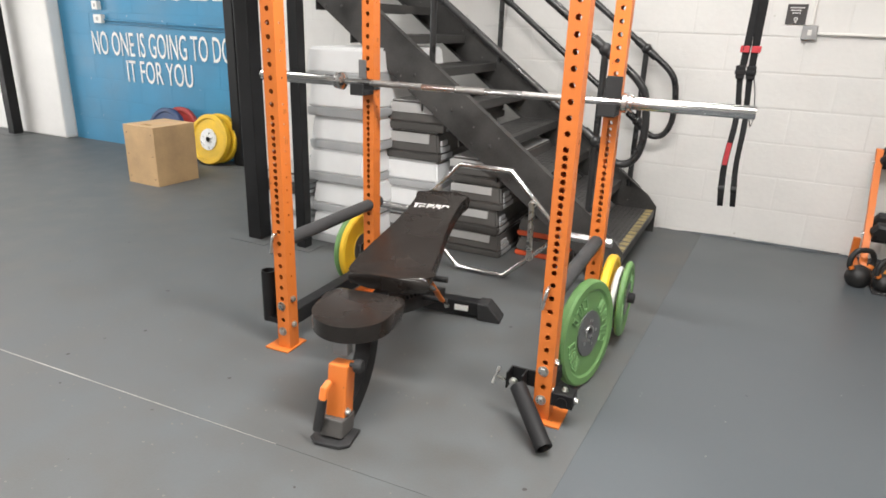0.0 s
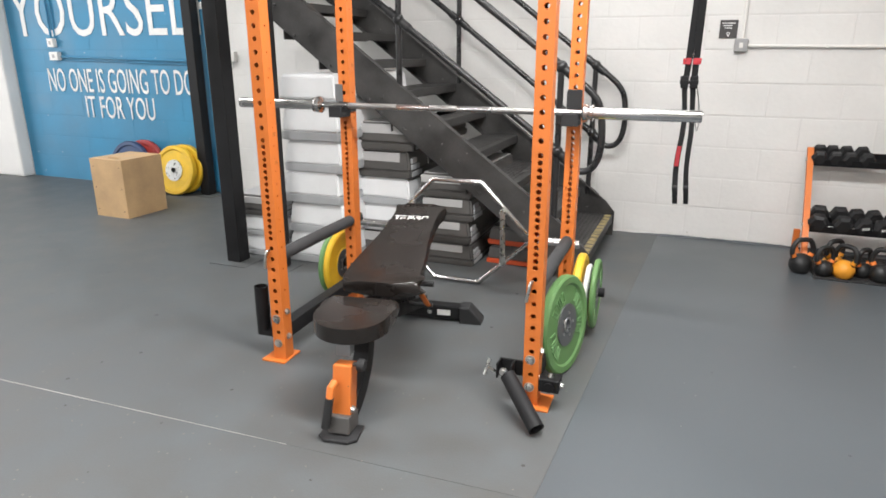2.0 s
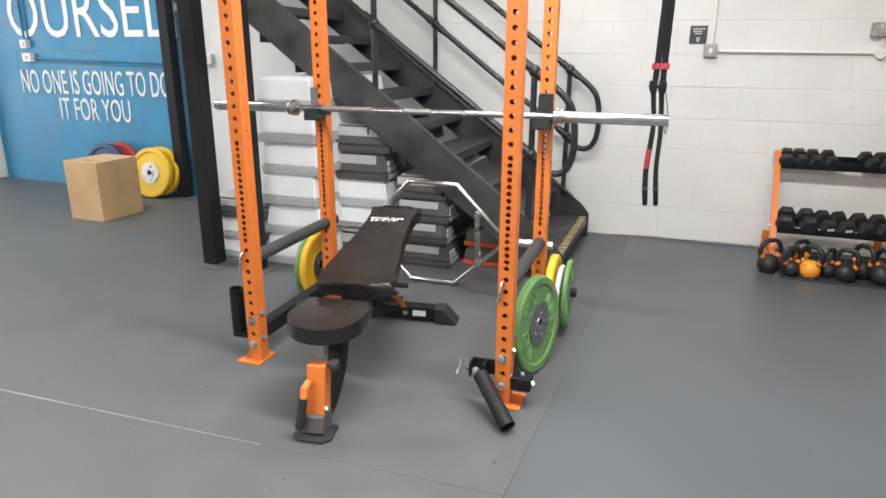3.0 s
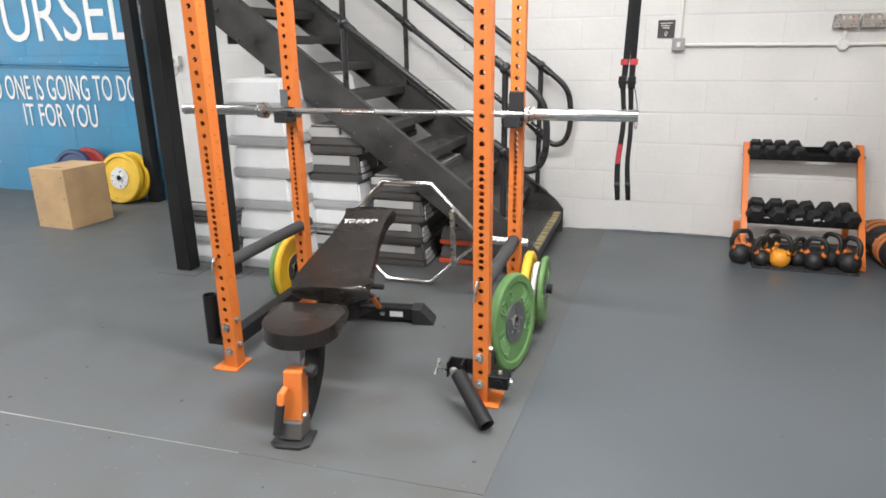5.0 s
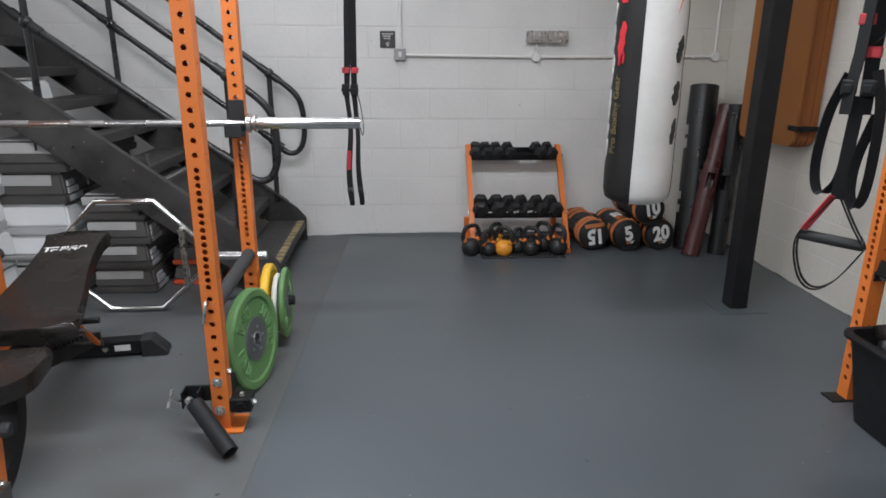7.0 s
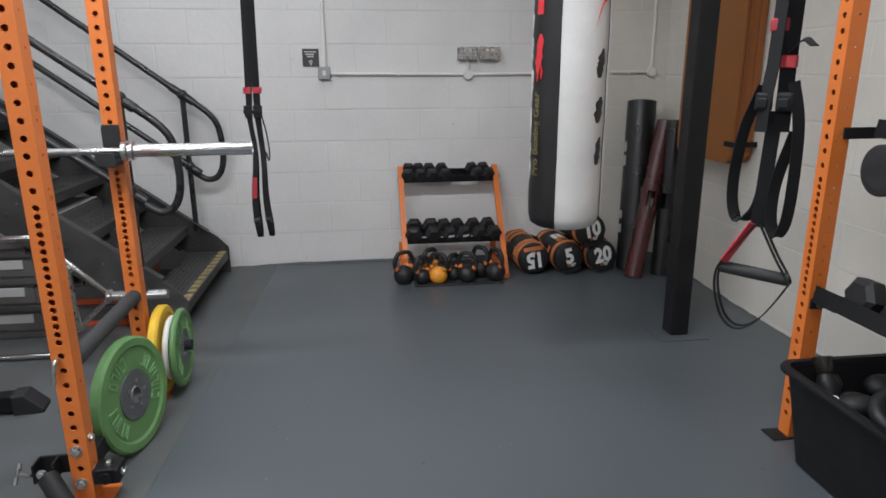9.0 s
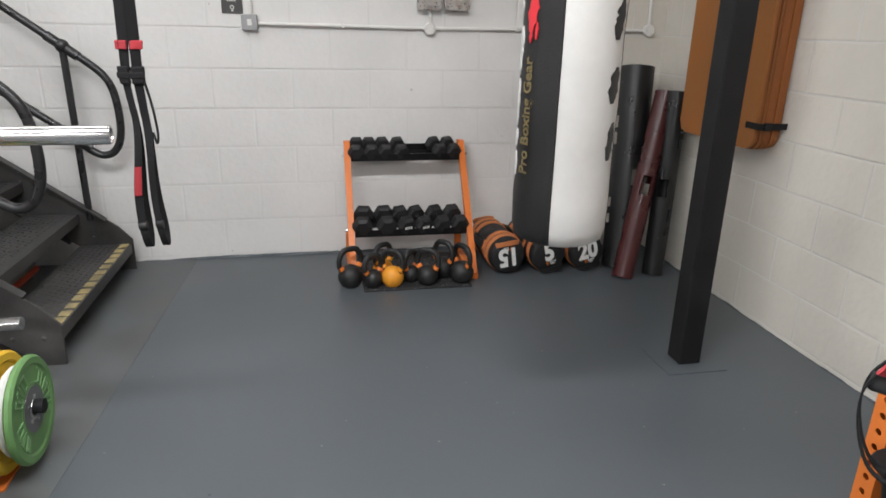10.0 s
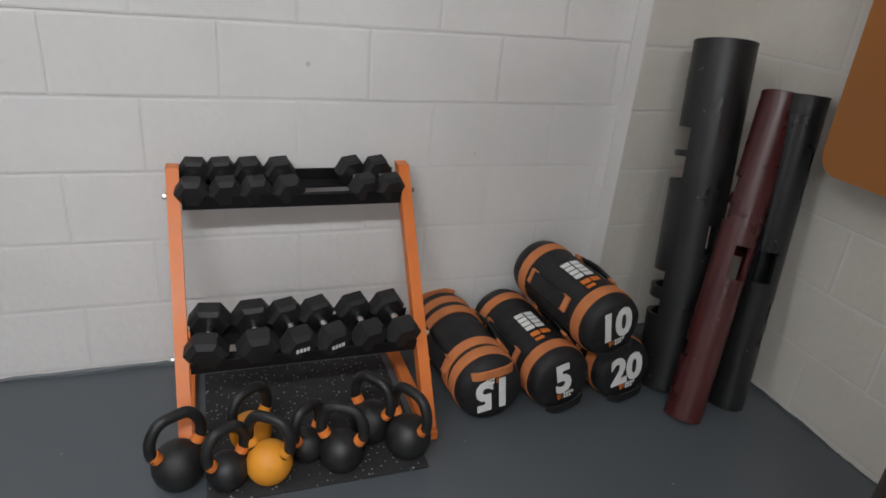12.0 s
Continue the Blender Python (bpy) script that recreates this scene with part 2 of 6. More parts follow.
def ring_frame(d):
    d = d.normalized()
    u = d.cross(Vector((0, 0, 1)) if abs(d.z) < 0.95 else Vector((1, 0, 0))).normalized()
    return u, d.cross(u).normalized()


def tube(bm, pts, r, seg=12, closed=False, caps=True, flat=1.0):
    """A round (or flattened) tube along points."""
    pts = [Vector(p) for p in pts]
    n = len(pts)
    rings, u = [], None
    for i, p in enumerate(pts):
        if closed:
            d = (pts[(i + 1) % n] - pts[i - 1]).normalized()
        else:
            d = (pts[min(i + 1, n - 1)] - pts[max(i - 1, 0)]).normalized()
        if u is None:
            u, v = ring_frame(d)
        else:
            u = (u - d * u.dot(d)).normalized()
            v = d.cross(u).normalized()
        rr = r[i] if isinstance(r, (list, tuple)) else r
        rings.append([bm.verts.new(p + rr * (math.cos(a) * u + flat * math.sin(a) * v)) for a in [2 * math.pi * k / seg for k in range(seg)]])
    pairs = list(zip(rings, rings[1:])) + ([(rings[-1], rings[0])] if closed else [])
    for a, b in pairs:
        for k in range(seg):
            bm.faces.new((a[k], a[(k + 1) % seg], b[(k + 1) % seg], b[k]))
    if caps and not closed:
        bm.faces.new(rings[0][::-1])
        bm.faces.new(rings[-1])
    return bm


def lathe(bm, profile, seg=32, m=None, closed=False):
    """Turns (radius, height) pairs about z."""
    rings, made = [], []
    for r, z in profile:
        if r < 1e-5:
            vs = [bm.verts.new((0, 0, z))]
        else:
            vs = [bm.verts.new((r * math.cos(2 * math.pi * k / seg), r * math.sin(2 * math.pi * k / seg), z)) for k in range(seg)]
        rings.append(vs)
        made += vs
    pairs = list(zip(rings, rings[1:])) + ([(rings[-1], rings[0])] if closed else [])
    for a, b in pairs:
        for k in range(seg):
            q = [a[k % len(a)], a[(k + 1) % seg % len(a)], b[(k + 1) % seg % len(b)], b[k % len(b)]]
            q = list(dict.fromkeys(q))
            if len(q) > 2:
                bm.faces.new(q)
    if m is not None:
        bmesh.ops.transform(bm, matrix=m, verts=made)
    return bm


def prism(bm, outline, h, m=None, bevel=0.0):
    """A flat outline in xy, raised by h along z."""
    a = [bm.verts.new((x, y, 0)) for x, y in outline]
    b = [bm.verts.new((x, y, h)) for x, y in outline]
    fs = [bm.faces.new(a[::-1]), bm.faces.new(b)]
    n = len(a)
    for i in range(n):
        fs.append(bm.faces.new((a[i], a[(i + 1) % n], b[(i + 1) % n], b[i])))
    vs = a + b
    if bevel:
        es = list(fs[0].edges) + list(fs[1].edges)
        r = bmesh.ops.bevel(bm, geom=es, offset=bevel, segments=3, affect="EDGES", profile=0.5)
        vs = list({v for f in r["faces"] for v in f.verts} | {v for v in vs if v.is_valid})
    if m is not None:
        bmesh.ops.transform(bm, matrix=m, verts=[v for v in vs if v.is_valid])
    return bm


def rounded(w, h, r, seg=5):
    """Outline of a rounded rectangle round the origin."""
    out = []
    for cx, cy, a0 in ((w / 2 - r, h / 2 - r, 0), (-w / 2 + r, h / 2 - r, 90), (-w / 2 + r, -h / 2 + r, 180), (w / 2 - r, -h / 2 + r, 270)):
        for k in range(seg + 1):
            a = radians(a0 + 90 * k / seg)
            out.append((cx + r * math.cos(a), cy + r * math.sin(a)))
    return out


def curve_points(ctrl, n=8):
    """Smooth points through the controls (Catmull-Rom)."""
    c = [Vector(p) for p in ctrl]
    c = [2 * c[0] - c[1]] + c + [2 * c[-1] - c[-2]]
    out = []
    for i in range(1, len(c) - 2):
        for k in range(n):
            t = k / n
            p0, p1, p2, p3 = c[i - 1], c[i], c[i + 1], c[i + 2]
            out.append(0.5 * ((2 * p1) + (p2 - p0) * t + (2 * p0 - 5 * p1 + 4 * p2 - p3) * t * t + (3 * p1 - p0 - 3 * p2 + p3) * t ** 3))
    return out + [c[-2]]


def ribbon(bm, pts, width, across, thick=0.003):
    """A strap of a width lying along points; across is the direction of its width."""
    pts = [Vector(p) for p in pts]
    rows = []
    for i, p in enumerate(pts):
        d = (pts[min(i + 1, len(pts) - 1)] - pts[max(i - 1, 0)]).normalized()
        a = Vector(across[i] if isinstance(across, list) else across)
        a = (a - d * a.dot(d)).normalized()
        n = d.cross(a).normalized()
        rows.append([bm.verts.new(p + s * a * width / 2 + q * n * thick / 2) for s, q in ((-1, -1), (1, -1), (1, 1), (-1, 1))])
    for a, b in zip(rows, rows[1:]):
        for k in range(4):
            bm.faces.new((a[k], a[(k + 1) % 4], b[(k + 1) % 4], b[k]))
    bm.faces.new(rows[0][::-1])
    bm.faces.new(rows[-1])
    return bm


def lettering(name, text, size, mat, parent, m, thick=0.0015, label="", squeeze=1.0, align="CENTER", bold=0.0):
    """Raised letters of the built-in font as one mesh; m places them on a face whose normal is z."""
    cu = bpy.data.curves.new(name, "FONT")
    cu.body, cu.size, cu.extrude, cu.align_x, cu.resolution_u, cu.offset = text, size, thick, align, 3, bold * size
    tmp = bpy.data.objects.new(name, cu)
    scene.collection.objects.link(tmp)
    me = bpy.data.meshes.new_from_object(tmp.evaluated_get(bpy.context.evaluated_depsgraph_get()))
    bpy.data.objects.remove(tmp)
    bpy.data.curves.remove(cu)
    me.name = name
    me.transform(m @ Matrix.Diagonal((squeeze, 1, 1, 1)))
    me.materials.clear()
    me.materials.append(mat)
    ob = new(name, me)
    ob.parent = parent
    return tagged(ob, label)


def structure(name, bm, mat, label):
    return tagged(part(name, bm, mat), label, name.split("_")[0], kind="structure")


# the setting: one long hall, its back wall along x at y = 5, its side wall along y at x = 2.87
X_W, X_E, Y_S, Y_N, TOP = -9.5, 2.87, -6.0, 5.0, 3.2
PIER_X, PIER_Y = 2.43, 4.92
BLUE_A, BLUE_B = -6.87, -4.15

bm = bmesh.new()
box(bm, X_W - 0.2, Y_S - 0.2, -0.2, X_E + 0.2, Y_N + 0.3, -0.006)
floor = structure("floor", bm, SEAM, "grey rubber gym floor with thin dusty seams")


def seam_y(x):
    """The seam between the two rubber sheets runs a little askew of the walls."""
    return 1.634 + 0.037 * (x + 0.192)


def edge_x(y):
    """Edge of the rubber against the smooth vinyl."""
    return -0.192 + 0.042 * (y - 1.634)


G = 0.0008
CORNER = (edge_x(1.634), 1.634)
for outline, mt in (([(X_W, seam_y(X_W) + G), (CORNER[0] - G, CORNER[1] + G), (edge_x(Y_N) - G, Y_N), (X_W, Y_N)], RUBBER_FLOOR),
                    ([(X_W, Y_S), (edge_x(Y_S) - G, Y_S), (CORNER[0] - G, CORNER[1] - G), (X_W, seam_y(X_W) - G)], RUBBER_FLOOR),
                    ([(edge_x(Y_S), Y_S), (X_E, Y_S), (X_E, Y_N), (edge_x(Y_N), Y_N)], SMOOTH_FLOOR)):
    bm = bmesh.new()
    prism(bm, outline, 0.006, pose(0, 0, -0.006))
    part("floor_sheet", bm, mt, floor)
# dust lies in the seam, thinning out towards the rack
bm = bmesh.new()
for x0, x1, half in ((X_W, -3.2, 0.0035), (-3.2, -2.0, 0.003), (-2.0, -1.55, 0.002), (-1.55, -1.1, 0.001)):
    prism(bm, [(x0, seam_y(x0) - half), (x1, seam_y(x1) - half), (x1, seam_y(x1) + half), (x0, seam_y(x0) + half)], 0.0012)
part("seam_strip", bm, SEAM, floor, "pale dusty floor seam")

bm = bmesh.new()
box(bm, X_W - 0.2, Y_S - 0.2, TOP, X_E + 0.2, Y_N + 0.3, TOP + 0.2)
structure("ceiling", bm, CEILING, "plain off-white painted ceiling")

bm = bmesh.new()
box(bm, X_W - 0.2, Y_N, -0.2, BLUE_A, Y_N + 0.25, TOP)
box(bm, BLUE_B, Y_N, -0.2, X_E + 0.2, Y_N + 0.25, TOP)
wall_north = structure("wall_north", bm, MORTAR, "painted concrete block wall, part white and part blue")
bm = bmesh.new()
box(bm, BLUE_A, Y_N, -0.2, BLUE_B, Y_N + 0.25, TOP)
part("blue_backing", bm, BLUE_MORTAR, wall_north)
bm = bmesh.new()
box(bm, X_E, Y_S - 0.2, -0.2, X_E + 0.25, Y_N, TOP)
wall_east = structure("wall_east", bm, MORTAR, "white painted concrete block side wall")
bm = bmesh.new()
box(bm, PIER_X, PIER_Y, 0, X_E, Y_N, TOP)
wall_pier = structure("wall_pier", bm, MORTAR, "shallow white block pier in the corner")
bm = bmesh.new()
box(bm, X_W, 4.86, 0, BLUE_A, Y_N, TOP, 0.02)
structure("wall_pilaster", bm, WHITE_WALL, "white painted pilaster beside the blue wall")
# unseen west wall; its opening is assumed, to let the daylight in
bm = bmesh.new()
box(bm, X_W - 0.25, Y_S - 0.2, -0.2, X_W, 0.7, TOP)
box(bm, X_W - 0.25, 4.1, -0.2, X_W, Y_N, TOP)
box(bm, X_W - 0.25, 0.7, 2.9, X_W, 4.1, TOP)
structure("wall_west", bm, WHITE_WALL, "plain white end wall with an assumed, unseen daylight opening")
bm = bmesh.new()
box(bm, X_W, Y_S - 0.25, -0.2, X_E, Y_S, TOP)
structure("wall_south", bm, WHITE_WALL, "plain white wall closing the hall")
# ground added beyond the assumed opening, out of view
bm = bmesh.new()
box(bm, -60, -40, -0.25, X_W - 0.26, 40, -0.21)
structure("ground", bm, material("assumed_yard", (0.06, 0.06, 0.06), 0.9, vary=0.15, scale=2), "dark ground added outside the assumed west opening")


# steel posts
def steel_post(x, y, w, label, turn=0.0):
    t = thing("steel_post", label, "post", pose(x, y, 0, 0, 0, turn), "black box-section posts")
    bm = bmesh.new()
    box(bm, -w / 2, -w / 2, 0.004, w / 2, w / 2, TOP, 0.006)
    part("shaft", bm, BLACK_STEEL, t)
    bm = bmesh.new()
    box(bm, -w * 1.35, -w * 1.2, 0, w * 1.35, w * 1.2, 0.004)
    part("base_plate", bm, SMOOTH_FLOOR if x > -1 else RUBBER_FLOOR, t, "thin floor plate painted over")
    return t


steel_post(-2.655, 3.29, 0.105, "black box-section steel post beside the step stack")
steel_post(-2.29, 3.29, 0.07, "black box-section steel post behind the power rack")
steel_post(-4.30, 4.90, 0.105, "black box-section steel post against the blue wall")
steel_post(-7.60, 4.74, 0.11, "black steel post before the white pilaster")
steel_post(2.288, 3.335, 0.102, "black box-section steel post near the side wall")


# stairs: black steel flight up along the back wall
RISE, GOING, Y0, Y1 = 0.19, 0.258, 3.70, 4.86
X_FRONT, Z_FIRST, STEPS = -0.385, 0.16, 13


def string_z(x):
    return 0.577 + 0.751 * (-0.852 - x)


stairs = thing("staircase", "black steel open-riser staircase rising along the white wall", "staircase", pose(0, 0, 0))
for y in (Y0, Y1):
    bm = bmesh.new()
    x_top = -3.75
    prof = [(-0.375, 0.0), (-0.375, 0.185), (-0.44, 0.262), (x_top, string_z(x_top)), (x_top, string_z(x_top) - 0.28), (-0.60, string_z(-0.60) - 0.28), (-0.46, 0.0)]
    prism(bm, prof, 0.012, pose(0, y + 0.012, 0, 90, 0, 0))
    # folded flanges
    for off in (0.0, -0.28):
        a = Vector((-0.5, y, string_z(-0.5) + off))
        L = 3.95
        side = 1 if y == Y0 else -1
        m = Matrix.Translation(a) @ pose(0, 0, 0, 0, 36.9, 0)
        box(bm, -L, 0.0 if side > 0 else -0.04, -0.004, 0.0 if off == 0 else -0.25, 0.05 if side > 0 else 0.012, 0.004, 0, m)
    part("stringer", bm, STAIR_STEEL, stairs)
    bolt_mesh = bpy.data.meshes.new("bolt")
    bm = bmesh.new()
    lathe(bm, [(0, 0.0), (0.011, 0.0), (0.011, 0.006), (0.006, 0.008), (0, 0.008)], 6)
    bm.to_mesh(bolt_mesh)
    bm.free()
    bolt_mesh.materials.append(STAIR_STEEL)
    for i in range(STEPS):
        for dx in (-0.06, 0.06):
            ob = new("bolt", bolt_mesh)
            ob.matrix_world = pose(X_FRONT - 0.12 - GOING * i + dx, y if y == Y0 else y + 0.012, Z_FIRST - 0.03 + RISE * i, 90 if y == Y0 else -90, 0, 0)
            ob.parent = stairs
for i in range(STEPS):
    xf, z = X_FRONT - GOING * i, Z_FIRST + RISE * i
    bm = bmesh.new()
    box(bm, xf - 0.275, Y0 + 0.016, z - 0.008, xf, Y1, z)
    box(bm, xf - 0.008, Y0 + 0.016, z - 0.055, xf, Y1, z - 0.008)
    box(bm, xf - 0.275, Y0 + 0.016, z - 0.055, xf - 0.267, Y1, z - 0.008)
    if i < 4:
        # raised tread pattern
        for a in range(7):
            for b in range(28):
                cx, cy = xf - 0.06 - 0.031 * a, Y0 + 0.05 + 0.039 * b + (0.02 if a % 2 else 0)
                if cy < Y1 - 0.03:
                    s = 1 if (a + b) % 2 else -1
                    m = pose(cx, cy, z, 0, 0, 45 * s)
                    vs = [bm.verts.new(m @ Vector(p)) for p in ((-0.012, -0.003, 0), (0.012, -0.003, 0), (0.012, 0.003, 0), (-0.012, 0.003, 0), (-0.009, 0, 0.0025), (0.009, 0, 0.0025))]
                    for q in ((0, 1, 5, 4), (2, 3, 4, 5), (1, 2, 5), (3, 0, 4)):
                        bm.faces.new([vs[k] for k in q])
    tread = part("tread", bm, STAIR_STEEL, stairs)
    if i == 0:
        bm = bmesh.new()
        for k in range(13):
            y = Y0 + 0.06 + k * 0.085
            box(bm, xf - 0.055, y, z + 0.0005, xf - 0.008, y + 0.058 + 0.012 * (k % 3 == 0), z + 0.003)
        part("nosing_strip", bm, YELLOW_STRIP, tread, "worn yellow nosing strip")


def handrail(y, posts, foot_drop, slope):
    """Top and middle rail that meet in a loop past the lowest post."""
    r = thing("handrail", "black tubular steel handrail with ball joints and looped end", "handrail", pose(0, 0, 0), "stair handrails")
    for name, z_at in (("top_rail", 1.262), ("middle_rail", 0.778)):
        bm = bmesh.new()
        x0, x1 = -0.585, -3.7
        tube(bm, [(x0, y, z_at), (x1, y, z_at + slope * (x0 - x1))], 0.021, 12)
        shade_smooth(part(name, bm, RAIL_STEEL, r))
    bm = bmesh.new()
    loop = curve_points([(-0.62, y, 1.288), (-0.50, y, 1.20), (-0.41, y, 1.12), (-0.368, y, 1.04), (-0.352, y, 0.90), (-0.362, y, 0.78), (-0.40, y, 0.705), (-0.46, y, 0.683), (-0.52, y, 0.71), (-0.60, y, 0.778)], 5)
    tube(bm, loop, 0.021, 12)
    shade_smooth(part("end_loop", bm, RAIL_STEEL, r))
    for x in posts:
        bm = bmesh.new()
        zt = 1.262 + slope * (-0.585 - x)
        tube(bm, [(x, y, string_z(x) - foot_drop), (x, y, zt)], 0.019, 12)
        shade_smooth(part("baluster", bm, RAIL_STEEL, r))
        for z in (zt, zt - 0.484):
            bm = bmesh.new()
            bmesh.ops.create_uvsphere(bm, u_segments=14, v_segments=10, radius=0.036, matrix=Matrix.Translation((x, y, z)))
            tube(bm, [(x + 0.07, y, z - 0.053), (x - 0.07, y, z + 0.053)], 0.027, 12)
            shade_smooth(part("ball_joint", bm, RAIL_STEEL, r))
    return r


handrail(Y0 + 0.03, (-0.605, -1.63, -2.67), 0.10, 0.737)
handrail(Y1 + 0.0, (-0.585, -1.65, -2.72), 0.06, 0.757)


# ---- the power rack and what stands on it
def upright(name, h, w, parent, x, y):
    """A square tube with a row of round holes through its front and back, and small ones through its sides."""
    zs = [0.09 + 0.05 * k for k in range(10)] + [0.585 + 0.0265 * k for k in range(17)] + [1.06 + 0.05 * k for k in range(int((h - 1.1) / 0.05))]
    bm = bmesh.new()
    hw, n = w / 2, 8
    for face in range(4):
        m = pose(x, y, 0, 0, 0, 90 * face)
        r = 0.0105 if face % 2 == 0 else 0.005
        holes = zs if face % 2 == 0 else zs[1::2]
        edges = [0.0]
        for a, b in zip(holes, holes[1:]):
            edges.append((a + b) / 2)
        edges.append(h)
        inner = 0.004
        for z, lo, hi in zip(holes, edges, edges[1:]):
            lo2, hi2 = max(lo, z - 0.0132), min(hi, z + 0.0132)
            def q(pts, yy=-hw):
                bm.faces.new([bm.verts.new(m @ Vector((px, yy, pz))) for px, pz in pts])
            if lo2 - lo > 1e-4:
                q([(-hw, lo), (hw, lo), (hw, lo2), (-hw, lo2)])
            if hi - hi2 > 1e-4:
                q([(-hw, hi2), (hw, hi2), (hw, hi), (-hw, hi)])
            q([(-hw, lo2), (-0.013, lo2), (-0.013, hi2), (-hw, hi2)])
            q([(0.013, lo2), (hw, lo2), (hw, hi2), (0.013, hi2)])
            ring = [(r * math.cos(radians(45 * k)), z + r * math.sin(radians(45 * k))) for k in range(n)]
            sq = [(0.013, z), (0.013, hi2), (0, hi2), (-0.013, hi2), (-0.013, z), (-0.013, lo2), (0, lo2), (0.013, lo2)]
            for k in range(n):
                k2 = (k + 1) % n
                q([ring[k], sq[k], sq[k2], ring[k2]])
                bm.faces.new([bm.verts.new(m @ Vector(p)) for p in ((ring[k][0], -hw, ring[k][1]), (ring[k2][0], -hw, ring[k2][1]), (ring[k2][0], -hw + inner, ring[k2][1]), (ring[k][0], -hw + inner, ring[k][1]))])
    bmesh.ops.remove_doubles(bm, verts=bm.verts, dist=0.00005)
    return part(name, bm, ORANGE, parent)


def bolt(parent, at, axis, r=0.016):
    """A hexagon head on a washer; axis is where the head points."""
    bm = bmesh.new()
    m = Matrix.Translation(at) @ Vector(axis).to_track_quat("Z", "Y").to_matrix().to_4x4()
    lathe(bm, [(0, 0), (r * 1.25, 0), (r * 1.25, 0.003), (r, 0.003)], 16, m)
    lathe(bm, [(r * 0.92, 0.002), (r * 0.92, 0.011), (r * 0.75, 0.013), (0, 0.013)], 6, m)
    return part("bolt", bm, ZINC, parent, "zinc hexagon bolt")


RX = (-1.524, -0.357)
RY = (2.198, 2.917)
TW = 0.062
RACK_TURN = Matrix.Translation((-0.94, 2.557, 0)) @ pose(0, 0, 0, 0, 0, 1.6) @ Matrix.Translation((0.94, -2.557, 0))
rack = thing("power_rack", "orange steel power rack with perforated uprights and black fittings", "power rack", RACK_TURN)
for x, y in itertools.product(RX, RY):
    upright("upright", 2.25, TW, rack, x, y)
    bm = bmesh.new()
    out = -0.02 if x < -1 else 0.02
    box(bm, x - 0.06 + out, y - 0.062, 0.0, x + 0.06 + out, y + 0.075, 0.008, 0.002)
    part("foot_plate", bm, ORANGE, rack)
    if y < 2.5:
        for z in (0.085, 0.205):
            bolt(rack, (x - 0.004, y - TW / 2, z), (0, -1, 0))
            bolt(rack, (x + TW / 2, y, z + 0.03), (1, 0, 0), 0.012)
    else:
        bolt(rack, (x + TW / 2, y, 0.16), (1, 0, 0), 0.012)
        bolt(rack, (x - 0.01, y - TW / 2, 0.11), (0, -1, 0))
for x, y in itertools.product(RX, RY):
    for text, z in (("35", 1.286), ("20", 1.025), ("15", 0.904)):
        lettering("hole_number", text, 0.022, PRINT_HOLE, rack, pose(x + TW / 2, y + 0.008, z, 90, 0, 90), 0.0003, "small dark hole number")
for x in RX:
    s = 1 if x < -1 else -1
    bm = bmesh.new()
    box(bm, x - 0.03, RY[0] + TW / 2, 0.10, x + 0.03, RY[1] - TW / 2, 0.17, 0.004)
    part("side_beam", bm, BLACK_STEEL, rack, "black low side beam")
    bm = bmesh.new()
    tube(bm, [(x, RY[0] + TW / 2 - 0.004, 0.492), (x, RY[1] + 0.07, 0.488)], 0.029, 18)
    shade_smooth(part("safety_bar", bm, FOAM_GRIP, rack, "dark foam-covered safety bar"))
    bm = bmesh.new()
    px = x - 0.012
    tube(bm, curve_points([(px, RY[0] - TW / 2 + 0.002, 0.53), (px, RY[0] - TW / 2 - 0.02, 0.528), (px - 0.004, RY[0] - TW / 2 - 0.026, 0.50), (px - 0.012, RY[0] - TW / 2 - 0.024, 0.455)], 5), 0.0065, 10)
    shade_smooth(part("locking_pin", bm, ZINC, rack, "bent steel locking pin"))
    # bar cup: backplate, shelf and lip
    yc, zc = RY[1] - TW / 2, 1.085
    bm = bmesh.new()
    tall = zc + (0.115 if x > -1 else 0.03)
    box(bm, x - 0.033, yc - 0.008, zc - 0.04, x + 0.033, yc - 0.001, tall, 0.003)
    box(bm, x - 0.04, yc - 0.09, zc - 0.04, x + 0.033, yc - 0.009, zc - 0.018, 0.004)
    box(bm, x - 0.04, yc - 0.10, zc - 0.04, x + 0.033, yc - 0.091, zc + 0.016, 0.004)
    box(bm, x + s * 0.033 - 0.003, yc - 0.006, zc - 0.02, x + s * 0.033 + 0.003, yc + 0.055, tall - 0.01, 0.001)
    part("bar_cup", bm, BLACK_RUBBER, rack, "black bar cup with rubber liner")
    if x < -1:
        part("cup_plate", box(bmesh.new(), x - 0.048, yc - 0.008, zc + 0.031, x - 0.006, yc - 0.001, zc + 0.118, 0.002), HUB_GREY, rack, "bare grey cup side plate")
    # storage peg behind
    px0, px1 = (x - 0.03, x - 0.24) if x < -1 else (x + 0.03, x + 0.185)
    bm = bmesh.new()
    tube(bm, [(px0, RY[1] + 0.07, 0.215), (px1, RY[1] + 0.07, 0.215)], 0.024, 16)
    box(bm, min(px0, px0 - s * 0.01), RY[1] + 0.0, 0.13, max(px0, px0 - s * 0.01), RY[1] + 0.12, 0.26)
    shade_smooth(part("storage_peg", bm, BLACK_STEEL, rack, "black plate storage peg"))

